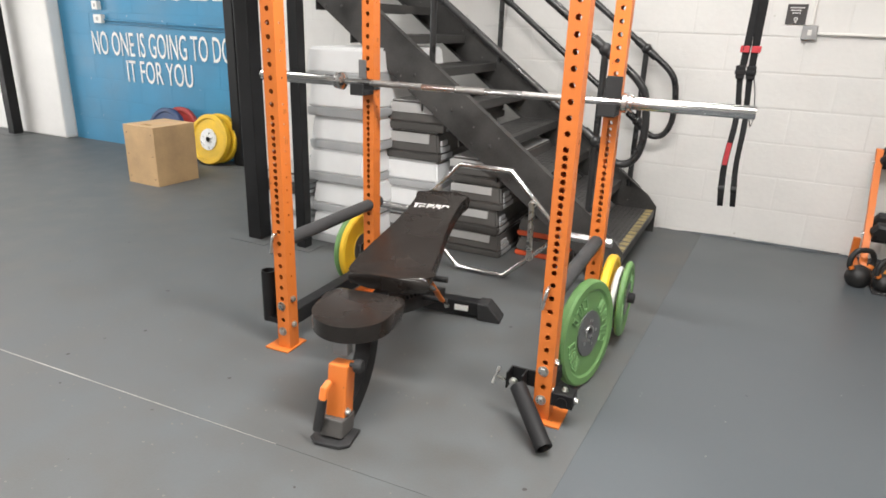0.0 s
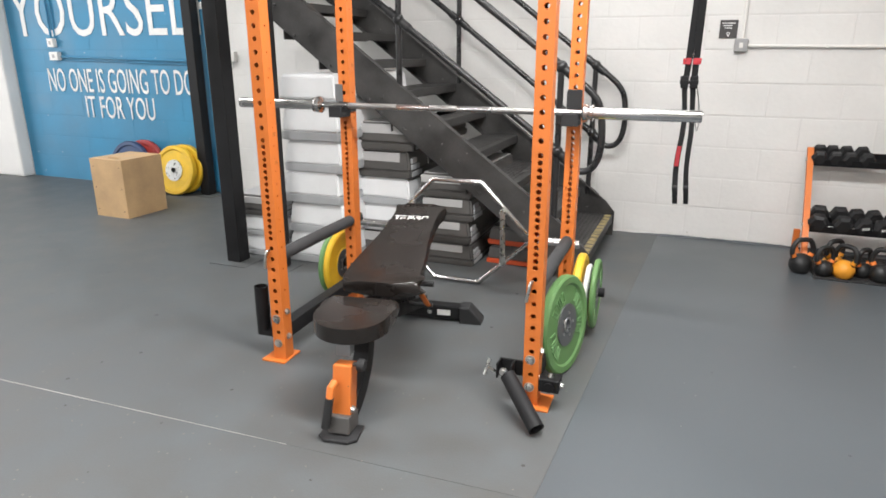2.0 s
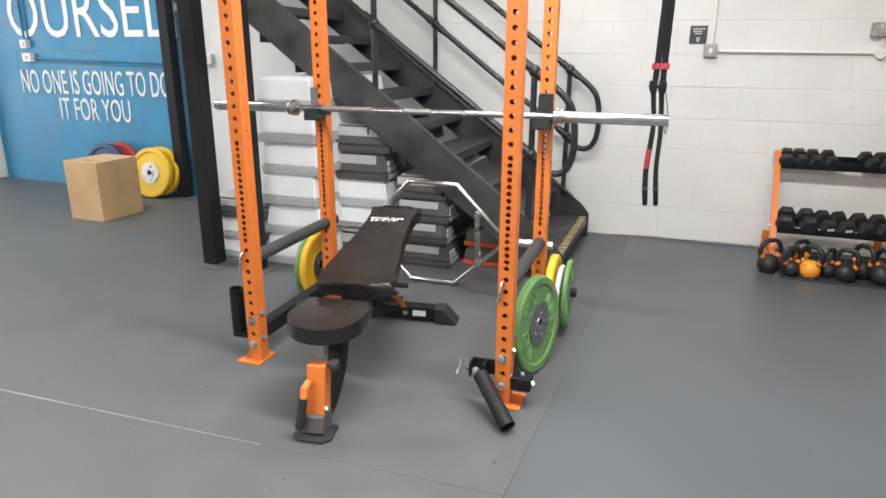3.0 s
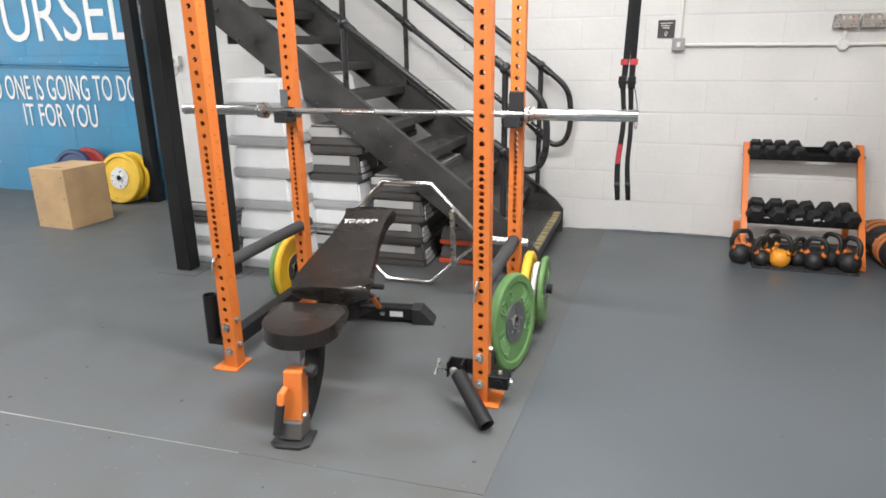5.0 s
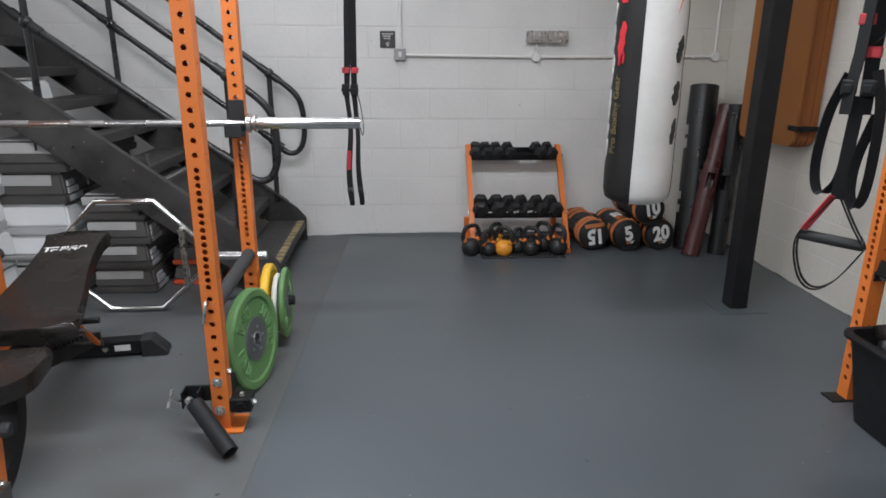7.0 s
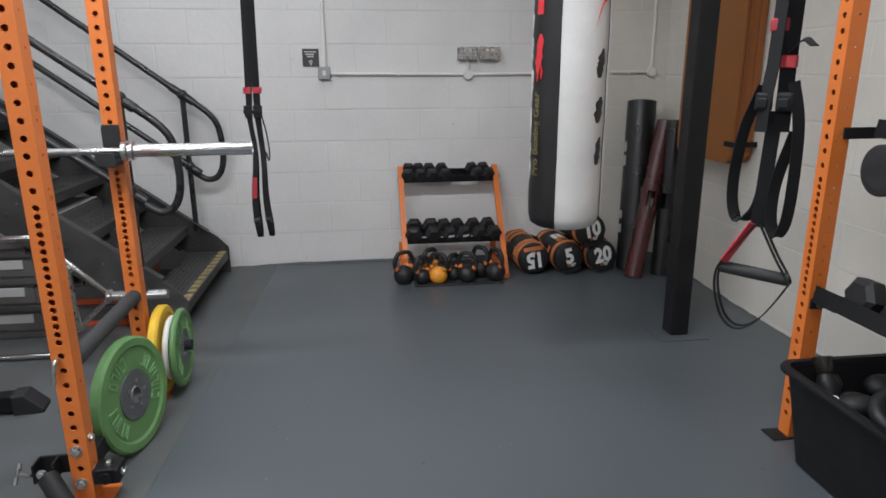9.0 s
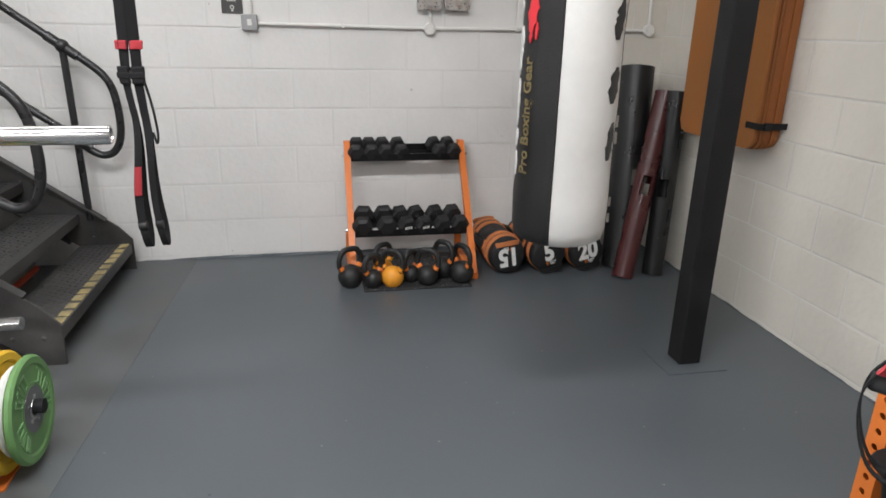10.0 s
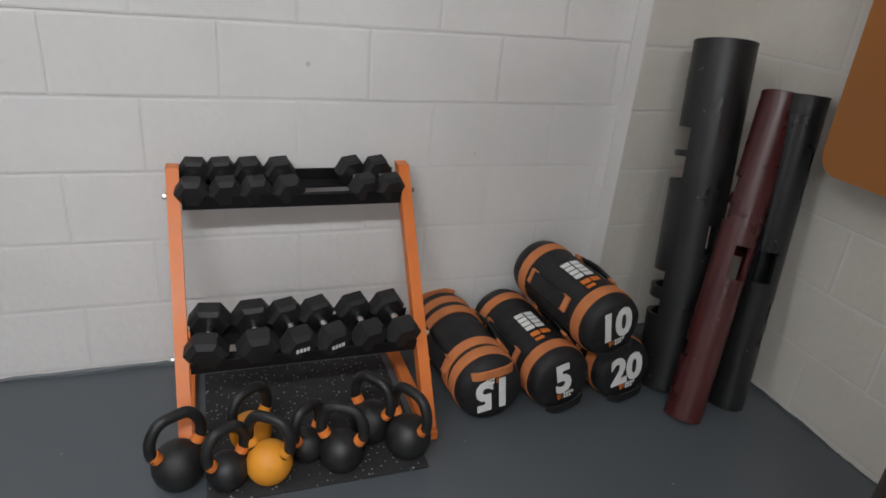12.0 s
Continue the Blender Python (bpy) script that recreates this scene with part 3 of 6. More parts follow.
# upright pipe holder at one foot, hinged bar sleeve at the other
bm = bmesh.new()
lathe(bm, [(0.026, 0), (0.032, 0), (0.032, 0.235), (0.026, 0.235), (0.026, 0.004)], 24, pose(-1.658, 2.248, 0.085))
lathe(bm, [(0, 0.002), (0.026, 0.002)], 24, pose(-1.658, 2.248, 0.085))
box(bm, -1.648, 2.218, 0.085, -1.558, 2.278, 0.11)
box(bm, -1.580, 2.203, 0.070, -1.556, 2.293, 0.20)
shade_smooth(part("bar_holder", bm, BLACK_STEEL, rack, "black upright bar storage tube"))
bm = bmesh.new()
head, tail = Vector((-0.452, 2.142, 0.150)), Vector((-0.292, 1.975, 0.033))
d = (tail - head).normalized()
q = d.to_track_quat("Z", "Y").to_matrix().to_4x4()
L = (tail - head).length
lathe(bm, [(0.024, 0.02), (0.031, 0.02), (0.031, L + 0.01), (0.026, L + 0.01), (0.026, 0.03), (0, 0.03)], 24, Matrix.Translation(head) @ q)
shade_smooth(part("bar_sleeve", bm, BLACK_STEEL, rack, "hinged black bar sleeve resting on the floor"))
bm = bmesh.new()
box(bm, -0.491, 2.138, 0.115, -0.484, 2.198, 0.18, 0.002)
box(bm, -0.433, 2.138, 0.115, -0.426, 2.198, 0.18, 0.002)
box(bm, -0.491, 2.193, 0.115, -0.391, 2.203, 0.18, 0.002)
part("hinge_bracket", bm, BLACK_STEEL, rack)
bolt(rack, (-0.459, 2.136, 0.150), (0, -1, 0), 0.014)
bm = bmesh.new()
tube(bm, [(-0.496, 2.148, 0.140), (-0.526, 2.128, 0.165)], 0.006, 8)
tube(bm, [(-0.533, 2.116, 0.135), (-0.519, 2.140, 0.195)], 0.006, 8)
shade_smooth(part("t_pin", bm, ZINC, rack, "steel T-handled pin"))
bm = bmesh.new()
box(bm, -0.324, 2.163, 0.075, -0.243, 2.233, 0.13, 0.004)
tube(bm, [(-0.281, 2.158, 0.103), (-0.281, 2.148, 0.103)], 0.02, 12)
part("clamp_block", bm, BLACK_STEEL, rack)
bolt(rack, (-0.243, 2.198, 0.100), (1, 0, 0), 0.011)
bolt(rack, (-0.281, 2.198, 0.130), (0, 0, 1), 0.010)


# barbell in the cups
def barbell():
    y, z = RY[1] - TW / 2 - 0.05, 1.102
    t = thing("barbell", "bright steel olympic barbell resting in the rack cups", "barbell", RACK_TURN @ pose(-0.968, y, z))
    cyl = lambda a, b, r: tube(bmesh.new(), [(a, 0, 0), (b, 0, 0)], r, 20)
    shade_smooth(part("shaft", cyl(-0.66, 0.66, 0.0142), CHROME, t))
    for a, b in ((-0.50, -0.24), (-0.07, 0.07), (0.24, 0.50)):
        shade_smooth(part("knurling", cyl(a, b, 0.0149), material("knurled_steel", (0.40, 0.39, 0.38), 0.45, 1.0, vary=0.1, scale=60, grain=900, bump=0.5, depth=0.001), t, "knurled grip band"))
    for s in (-1, 1):
        bm = bmesh.new()
        m = pose(0, 0, 0, 0, 90 * s, 0)
        lathe(bm, [(0.015, 0.652), (0.030, 0.655), (0.041, 0.662), (0.041, 0.680), (0.030, 0.684), (0.030, 0.692), (0.037, 0.695), (0.037, 0.702), (0.0255, 0.706), (0.0255, 1.145), (0.024, 1.15), (0.019, 1.15), (0.018, 1.146), (0, 1.146)], 24, m)
        shade_smooth(part("sleeve", bm, CHROME, t, "smooth chrome loading sleeve"))
    return t


barbell()


# bumper plates
def bumper(name, label, r, w, rubber, hub, m, relief=None, group="bumper plates"):
    t = thing(name, label, "weight plate", m, group)
    bm = bmesh.new()
    h = w / 2
    prof = [(0.027, -h * 0.8), (0.085, -h * 0.8), (0.088, -h * 0.62), (r * 0.80, -h * 0.62), (r * 0.84, -h), (r - 0.008, -h), (r, -h + 0.008), (r, h - 0.008), (r - 0.008, h), (r * 0.84, h), (r * 0.80, h * 0.62), (0.088, h * 0.62), (0.085, h * 0.8), (0.027, h * 0.8)]
    lathe(bm, prof, 48, None, True)
    shade_smooth(part("disc", bm, rubber, t), 30)
    bm = bmesh.new()
    for s in (-1, 1):
        lathe(bm, [(0.025, s * (h * 0.8 + 0.002)), (r * 0.43, s * (h * 0.8 + 0.002)), (r * 0.43, s * h * 0.6)], 32)
    lathe(bm, [(0.0255, -h * 0.82), (0.0255, h * 0.82)], 24)
    shade_smooth(part("hub", bm, hub, t, "grey steel hub disc"), 30)
    for s in (-1, 1):
        bm = bmesh.new()
        lathe(bm, [(0.0255, s * h * 0.8), (0.0255, s * (h + 0.001)), (0.033, s * (h + 0.001)), (0.034, s * h * 0.8)], 24)
        for k in range(5):
            a = radians(72 * k + 18)
            lathe(bm, [(0.007, s * h * 0.8), (0.007, s * (h * 0.8 + 0.005)), (0, s * (h * 0.8 + 0.005))], 8, pose(r * 0.24 * math.cos(a), r * 0.24 * math.sin(a), 0))
        shade_smooth(part("collar_ring", bm, ZINC, t, "bright steel centre ring"), 30)
    if relief is not None:
        # raised lettering too worn to read: short bars round the face
        for s, (a0, n) in itertools.product((-1, 1), ((62, 7), (195, 4), (275, 5))):
            bm = bmesh.new()
            for k in range(n):
                m2 = pose(0, 0, s * h * 0.62, 0, 0, a0 + 13 * k) @ Matrix.Translation((r * 0.63, 0, 0)) @ Matrix.Diagonal((1, 1, s, 1))
                o = 0.026
                box(bm, -o, -0.014, -0.001, o, -0.008, 0.004, 0, m2)
                if k % 2:
                    box(bm, -o, 0.004, -0.001, o, 0.010, 0.004, 0, m2)
                if k % 3 != 1:
                    box(bm, o - 0.006, -0.008, -0.001, o, 0.010, 0.004, 0, m2)
                if k % 3 == 0:
                    box(bm, -o, -0.008, -0.001, -o + 0.006, 0.008, 0.004, 0, m2)
            part("raised_marking", bm, relief, t)
    return t


def on_edge(x, y, z, yaw=0.0, lean=0.0):
    """A plate on its rim; its axis along x, turned about z and leaned."""
    return pose(x, y, z, 0, 0, yaw) @ pose(0, 0, 0, 0, 90 - lean, 0)


bumper("bumper_plate", "large green rubber bumper plate leaning on the rack", 0.219, 0.042, GREEN_RUBBER, HUB_GREY, on_edge(-0.292, 2.54, 0.2205, -13, 4), GREEN_RELIEF_LIT)
YP = RY[1] + 0.07
bumper("bumper_plate", "yellow rubber bumper plate on the storage peg", 0.195, 0.04, YELLOW_RUBBER, HUB_GREY, RACK_TURN @ on_edge(-0.293, YP, 0.206))
bumper("bumper_plate", "thin white rubber plate on the storage peg", 0.145, 0.025, WHITE_RUBBER, HUB_GREY, RACK_TURN @ on_edge(-0.253, YP, 0.206))
bumper("bumper_plate", "green rubber plate at the end of the storage peg", 0.175, 0.026, GREEN_RUBBER, HUB_GREY, RACK_TURN @ on_edge(-0.215, YP, 0.206), GREEN_RELIEF_LIT)
bumper("bumper_plate", "yellow rubber bumper plate on the rear storage peg", 0.19, 0.036, YELLOW_RUBBER, HUB_GREY, RACK_TURN @ on_edge(-1.640, YP, 0.206))
bumper("bumper_plate", "green rubber bumper plate behind the yellow one", 0.19, 0.03, GREEN_RUBBER, HUB_GREY, RACK_TURN @ on_edge(-1.674, YP, 0.206))


# adjustable bench, its axis slightly askew
bench = thing("weight_bench", "adjustable bench with black vinyl pads and orange steel foot", "weight bench", pose(-0.949, 1.752, 0, 0, 0, 8.6))


def pad(outline, thick, m, name, label):
    bm = bmesh.new()
    prism(bm, outline, thick, m, min(0.026, thick * 0.40))
    return shade_smooth(part(name, bm, VINYL, bench, label), 60)


smooth_seat = [(0.136 * math.cos(radians(180 + 7.5 * k)), 0.165 + 0.14 * math.sin(radians(180 + 7.5 * k))) for k in range(25)] + [(0.14, 0.25), (0.138, 0.30), (0.13, 0.318), (0.112, 0.326), (-0.112, 0.326), (-0.13, 0.318), (-0.138, 0.30), (-0.14, 0.25)]
pad([(x * 1.07 - 0.012, y) for x, y in smooth_seat], 0.062, pose(0, 0.0, 0.342, 3, 0, 0), "seat", "black vinyl seat pad")
back = [(-0.15, 0.0), (0.15, 0.0), (0.158, 0.06), (0.15, 0.20), (0.118, 0.48), (0.112, 0.70), (0.125, 0.79), (0.11, 0.83), (-0.11, 0.83), (-0.125, 0.79), (-0.112, 0.70), (-0.118, 0.48), (-0.15, 0.20), (-0.158, 0.06)]
smooth_back = [(p.x, p.y) for p in curve_points([(x, y, 0) for x, y in back] + [(*back[0], 0)], 4)][:-1]
BACK_M = pose(0.025, 0.372, 0.405, 9.5, 0, 2.0)
back_pad = pad(smooth_back, 0.065, BACK_M, "backrest", "long black vinyl backrest pad")
# maker's mark as plain shapes: a slanted emblem and two lines of bars
bm = bmesh.new()
mz = BACK_M @ pose(-0.005, 0.645, 0.0655) @ Matrix.Diagonal((1.25, 1.25, 1, 1))
for x0, y0, x1, y1 in ((-0.075, 0.012, -0.028, 0.018), (-0.066, -0.018, -0.058, 0.012), (-0.05, -0.008, -0.028, -0.002), (-0.048, -0.018, -0.042, -0.008), (-0.020, 0.004, -0.015, 0.02), (-0.012, 0.004, -0.007, 0.02), (-0.002, 0.004, 0.003, 0.02), (0.010, 0.004, 0.03, 0.009), (0.010, 0.015, 0.03, 0.02), (0.036, 0.004, 0.041, 0.02), (0.041, 0.015, 0.06, 0.02), (0.055, 0.004, 0.06, 0.015), (-0.020, -0.016, -0.015, 0.0), (-0.015, -0.004, 0.0, 0.0), (0.006, -0.016, 0.011, 0.0), (0.017, -0.004, 0.04, 0.0), (0.026, -0.016, 0.031, -0.004)):
    box(bm, x0, y0, 0, x1, y1, 0.0012, 0, mz)
part("printed_mark", bm, PRINT_WHITE, back_pad, "white printed emblem")
# front leg
bm = bmesh.new()
box(bm, -0.028, 0.03, 0.295, 0.028, 0.075, 0.40, 0.004, pose(0, 0, 0))
part("inner_post", bm, HUB_GREY, bench, "grey sliding seat post")
bm = bmesh.new()
box(bm, -0.036, -0.035, 0.0, 0.036, 0.035, 0.215, 0.005, pose(0.0, 0.012, 0.050, -9, 0, 0))
part("front_post", bm, ORANGE, bench, "orange square front post")
bm = bmesh.new()
box(bm, -0.042, -0.05, 0.0, 0.042, 0.05, 0.068, 0.006, pose(0, -0.004, 0.012, -9, 0, 0))
part("front_shoe", bm, DARK_PLASTIC, bench)
bm = bmesh.new()
prism(bm, [(-0.075, -0.06), (-0.045, -0.085), (0.045, -0.085), (0.075, -0.06), (0.07, 0.035), (-0.07, 0.035)], 0.014, None, 0.004)
part("front_foot", bm, BLACK_RUBBER, bench, "black rubber foot")
bm = bmesh.new()
tube(bm, [(-0.018, -0.018, 0.212), (-0.022, -0.048, 0.204), (-0.024, -0.058, 0.165)], 0.014, 12)
shade_smooth(part("handle_stem", bm, ORANGE, bench))
bm = bmesh.new()
tube(bm, [(-0.024, -0.058, 0.17), (-0.04, -0.072, 0.055)], 0.0165, 14)
shade_smooth(part("grip", bm, BLACK_RUBBER, bench, "black rubber carrying grip"))
bm = bmesh.new()
lathe(bm, [(0.008, 0), (0.008, 0.018), (0.022, 0.018), (0.024, 0.022), (0.024, 0.04), (0.02, 0.046), (0, 0.046)], 14, pose(0.036, 0.035, 0.265, 0, 90, 0))
part("pull_knob", bm, BLACK_RUBBER, bench, "black knurled pull knob")
bolt(bench, (0.037, 0.0, 0.10), (1, 0, 0), 0.011)
# curved frame under the seat
bm = bmesh.new()
pts = curve_points([(0, 0.03, 0.05), (0, 0.13, 0.085), (0, 0.225, 0.17), (0, 0.265, 0.29), (0, 0.265, 0.375)], 6)
ribs = []
for i, p in enumerate(pts):
    dd = (pts[min(i + 1, len(pts) - 1)] - pts[max(i - 1, 0)]).normalized()
    nn = Vector((0, dd.z, -dd.y))
    ribs.append([bm.verts.new(p + a * Vector((0.03, 0, 0)) + b * nn * 0.035) for a, b in ((-1, -1), (1, -1), (1, 1), (-1, 1))])
for a, b in zip(ribs, ribs[1:]):
    for k in range(4):
        bm.faces.new((a[k], a[(k + 1) % 4], b[(k + 1) % 4], b[k]))
bm.faces.new(ribs[0]), bm.faces.new(ribs[-1])
shade_smooth(part("curved_frame", bm, BLACK_STEEL, bench), 50)
bm = bmesh.new()
box(bm, -0.03, 0.15, 0.335, 0.03, 0.62, 0.393, 0.004)
part("seat_rail", bm, BLACK_STEEL, bench)
bm = bmesh.new()
sp = pose(0, 0.36, 0.345, -16.2, 0, 0)
box(bm, -0.032, 0.0, -0.06, 0.032, 0.82, 0.0, 0.004, sp)
for k in range(9):
    box(bm, -0.032, 0.16 + 0.05 * k, 0.0, 0.032, 0.175 + 0.05 * k, 0.016, 0, sp)
part("rear_beam", bm, BLACK_STEEL, bench, "black notched rear beam")
bm = bmesh.new()
box(bm, -0.25, 1.085, 0.014, 0.26, 1.155, 0.085, 0.006)
cross = part("rear_crossbar", bm, BLACK_STEEL, bench)
bm = bmesh.new()
box(bm, 0.10, 1.0835, 0.035, 0.17, 1.0845, 0.065)
part("rating_label", bm, PRINT_WHITE, cross, "white printed rating label")
for sx in (-0.26, 0.27):
    bm = bmesh.new()
    out = 1 if sx > 0 else -1
    prism(bm, [(out * -0.05, 0.0), (out * 0.065, 0.0), (out * 0.065, 0.018), (out * 0.0, 0.088), (out * -0.05, 0.088)], 0.10, pose(sx, 1.17, 0, 90, 0, 0), 0.006)
    part("rear_foot", bm, BLACK_RUBBER, bench)
bolt(bench, (0.06, 1.085, 0.05), (0, -1, 0), 0.011)
bm = bmesh.new()
tube(bm, [(0.085, 0.60, 0.43), (0.125, 0.80, 0.20)], 0.016, 10, flat=0.5)
tube(bm, [(-0.035, 0.62, 0.445), (-0.035, 0.80, 0.24)], 0.016, 10, flat=0.5)
part("support_strut", bm, ORANGE, bench, "orange backrest strut")
bm = bmesh.new()
tube(bm, [(-0.05, 0.80, 0.205), (0.145, 0.80, 0.205)], 0.012, 10)
part("strut_pin", bm, BLACK_RUBBER, bench)
part("strut_handle", tube(bmesh.new(), [(0.09, 0.66, 0.365), (0.185, 0.66, 0.365)], 0.013, 10), BLACK_RUBBER, bench)


# hexagonal trap bar on its side behind the rack
hexbar = thing("trap_bar", "chrome hexagonal trap bar standing on its side", "trap bar", pose(-1.115, 3.44, 0.0, 3, 0, 0))
bm = bmesh.new()
tube(bm, [(-0.47, 0, 0.325), (-0.15, 0, 0.64), (0.15, 0, 0.64), (0.455, 0, 0.325), (0.13, 0, 0.017), (-0.16, 0, 0.017)], 0.0155, 12, closed=True)
shade_smooth(part("hexagon_frame", bm, CHROME, hexbar), 50)
for s in (-1, 1):
    bm = bmesh.new()
    lathe(bm, [(0.0, 0.44), (0.035, 0.44), (0.035, 0.46), (0.0245, 0.465), (0.0245, 0.725), (0, 0.725)], 20, pose(0, 0, 0.325, 0, 90 * s, 0))
    shade_smooth(part("sleeve", bm, CHROME, hexbar, "chrome loading sleeve"), 30)
    bm = bmesh.new()
    tube(bm, [(s * 0.285, -0.025, 0.155), (s * 0.285, -0.025, 0.49)], 0.016, 12)
    tube(bm, [(s * 0.285, 0.0, 0.172), (s * 0.285, -0.03, 0.172)], 0.021, 10)
    tube(bm, [(s * 0.285, 0.0, 0.478), (s * 0.285, -0.03, 0.478)], 0.021, 10)
    shade_smooth(part("handle", bm, ZINC, hexbar, "knurled steel handle"), 40)


# aerobic steps stacked under the stairs
def aerobic_step(x0, x1, y0, y1, z, h, colour, label, group):
    t = thing("aerobic_step", label, "aerobic step", pose((x0 + x1) / 2, y0, z), group)
    w, d = x1 - x0, y1 - y0
    body, base, top = {"white": (WHITE_PLASTIC, GREY_PLASTIC, LIGHT_GREY_PLASTIC), "dark": (DARK_PLASTIC, DARK_PLASTIC, LIGHT_GREY_PLASTIC), "red": (DARK_PLASTIC, RED_PLASTIC, BLACK_RUBBER)}[colour]
    bm = bmesh.new()
    def slab(z0, z1, in0, in1, bev):
        vs = []
        for zz, i in ((z0, in0), (z1, in1)):
            vs.append([bm.verts.new((sx * (w / 2 - i), yy, zz)) for sx, yy in ((-1, i * 0.8), (1, i * 0.8), (1, d - i * 0.8), (-1, d - i * 0.8))])
        fs = [bm.faces.new(vs[0][::-1]), bm.faces.new(vs[1])]
        for k in range(4):
            fs.append(bm.faces.new((vs[0][k], vs[0][(k + 1) % 4], vs[1][(k + 1) % 4], vs[1][k])))
        bmesh.ops.bevel(bm, geom=list({e for f in fs for e in f.edges}), offset=bev, segments=2, affect="EDGES")
    slab(h * 0.27, h - 0.004, 0.004, 0.022, 0.012)
    shade_smooth(part("platform", bm, body, t), 50)
    bm = bmesh.new()
    slab(0.002, h * 0.27, 0.004, 0.0, 0.006)
    part("riser", bm, base, t)
    bm = bmesh.new()
    box(bm, -w / 2 + 0.03, 0.03, h - 0.006, w / 2 - 0.03, d - 0.03, h, 0.002)
    part("grip_mat", bm, top if colour != "white" else WHITE_PLASTIC, t)
    if colour == "dark":
        bm = bmesh.new()
        box(bm, -w / 2 + 0.02, -0.004 + 0.008, h * 0.60, w / 2 - 0.075, 0.02, h - 0.014, 0.002)
        part("end_panel", bm, LIGHT_GREY_PLASTIC, t, "light grey textured end panel")
        bm = bmesh.new()
        for zz, ww in ((0.012, 0.10), (h * 0.32, 0.075), (h * 0.55, 0.05)):
            box(bm, w / 2 - 0.012, 0.04, zz, w / 2 + 0.001, 0.04 + ww * 1.6, zz + h * 0.18, 0.002)
        part("side_lug", bm, GREY_PLASTIC, t)
    return t


G1 = "aerobic steps stacked under the stairs"
for k in range(6):
    j = 0.012 * math.sin(k * 2.3)
    aerobic_step(-2.34 + j, -1.91 + j, 3.425 + 0.01 * (k % 2), 4.50, 0.204 * k, 0.204, "white", "white plastic aerobic step with grey base, stacked", G1)
for k, col in enumerate(("white", "white", "dark")):
    aerobic_step(-2.80, -2.375, 3.43, 4.50, 0.142 * k, 0.142, col, "white plastic aerobic step, stacked low" if col == "white" else "charcoal plastic aerobic step on a low stack", G1)
for k, col in enumerate(("dark", "white", "white", "dark", "dark")):
    j = 0.02 * math.sin(k * 1.9)
    aerobic_step(-1.99 + j, -1.555 + j, 3.725, 4.76, 0.184 * k, 0.184, col, "white plastic aerobic step in a mixed stack" if col == "white" else "charcoal aerobic step with light grey end panel", G1)
for k in range(4):
    j = 0.014 * math.sin(k * 2.9 + 1)
    aerobic_step(-1.505 + j, -1.135 + j, 3.725, 4.76, 0.152 * k, 0.152, "dark", "charcoal aerobic step with light grey end panel", G1)
for k in range(2):
    aerobic_step(-1.075, -0.765, 3.86 + 0.02 * k, 4.55, 0.125 * k, 0.125, "red", "low black aerobic step with orange-red base", "red-based steps")


# plyometric box and loose plates by the blue wall
plyo = thing("plyo_box", "plain birch plywood jump box on the floor", "plyo box", pose(-4.42, 4.07, 0, 0, 0, -2))
for nm, dims in (("side_panel", (-0.185, -0.21, 0.0, -0.167, 0.21, 0.477)), ("side_panel", (0.167, -0.21, 0.0, 0.185, 0.21, 0.477)), ("front_panel", (-0.1665, -0.21, 0.0, 0.1665, -0.192, 0.477)), ("front_panel", (-0.1665, 0.192, 0.0, 0.1665, 0.21, 0.477))):
    part(nm, box(bmesh.new(), *dims, 0.0015), PLY, plyo)
bm = bmesh.new()
box(bm, -0.185, -0.21, 0.4775, 0.185, -0.145, 0.495)
box(bm, -0.185, -0.095, 0.4775, 0.185, 0.21, 0.495)
box(bm, -0.185, -0.145, 0.4775, -0.06, -0.095, 0.495)
box(bm, 0.06, -0.145, 0.4775, 0.185, -0.095, 0.495)
part("top_panel", bm, PLY, plyo, "plywood top with a hand slot")
for sx, z in itertools.product((-0.15, 0.15), (0.06, 0.25, 0.43)):
    part("screw", lathe(bmesh.new(), [(0, 0), (0.005, 0), (0.004, 0.0012), (0, 0.0012)], 8, pose(sx, -0.21, z, 90, 0, 0)), BLACK_STEEL, plyo)


def wall_plate(x, y, r, w, rubber, label, lean=10, yaw=90):
    return bumper("bumper_plate", label, r, w, rubber, ZINC, pose(x, y, r * math.cos(radians(lean)) + w / 2 * math.sin(radians(lean)) + 0.002, 0, 0, 0) @ pose(0, 0, 0, 90 - lean, 0, yaw - 90), None, "plates by the blue wall")


wall_plate(-4.565, 4.77, 0.24, 0.06, YELLOW_RUBBER, "yellow bumper plate with steel hub leaning on the wall")
wall_plate(-4.540, 4.86, 0.24, 0.06, YELLOW_RUBBER, "yellow bumper plate behind another, leaning on the wall")
wall_plate(-5.165, 4.79, 0.245, 0.06, BLUE_RUBBER, "dark blue bumper plate leaning behind the wooden box")
wall_plate(-5.065, 4.87, 0.25, 0.05, RED_RUBBER, "dull red bumper plate leaning on the blue wall")


# ---- on the walls
def fit_letters(name, text, mat, parent, x0, x1, z0, z1, y):
    """Flat painted capitals that fill a given width and height on the back wall."""
    ob = lettering(name, text, 1.0, mat, parent, Matrix.Identity(4), 0.002, bold=0.0)
    co = [v.co for v in ob.data.vertices]
    a, b = min(c.x for c in co), max(c.x for c in co)
    c0, c1 = min(c.y for c in co), max(c.y for c in co)
    m = Matrix(((( x1 - x0) / (b - a), 0, 0, x0 - a * (x1 - x0) / (b - a)), (0, 0, -1, y), (0, (z1 - z0) / (c1 - c0), 0, z0 - c0 * (z1 - z0) / (c1 - c0)), (0, 0, 0, 1)))
    ob.data.transform(m)
    return ob


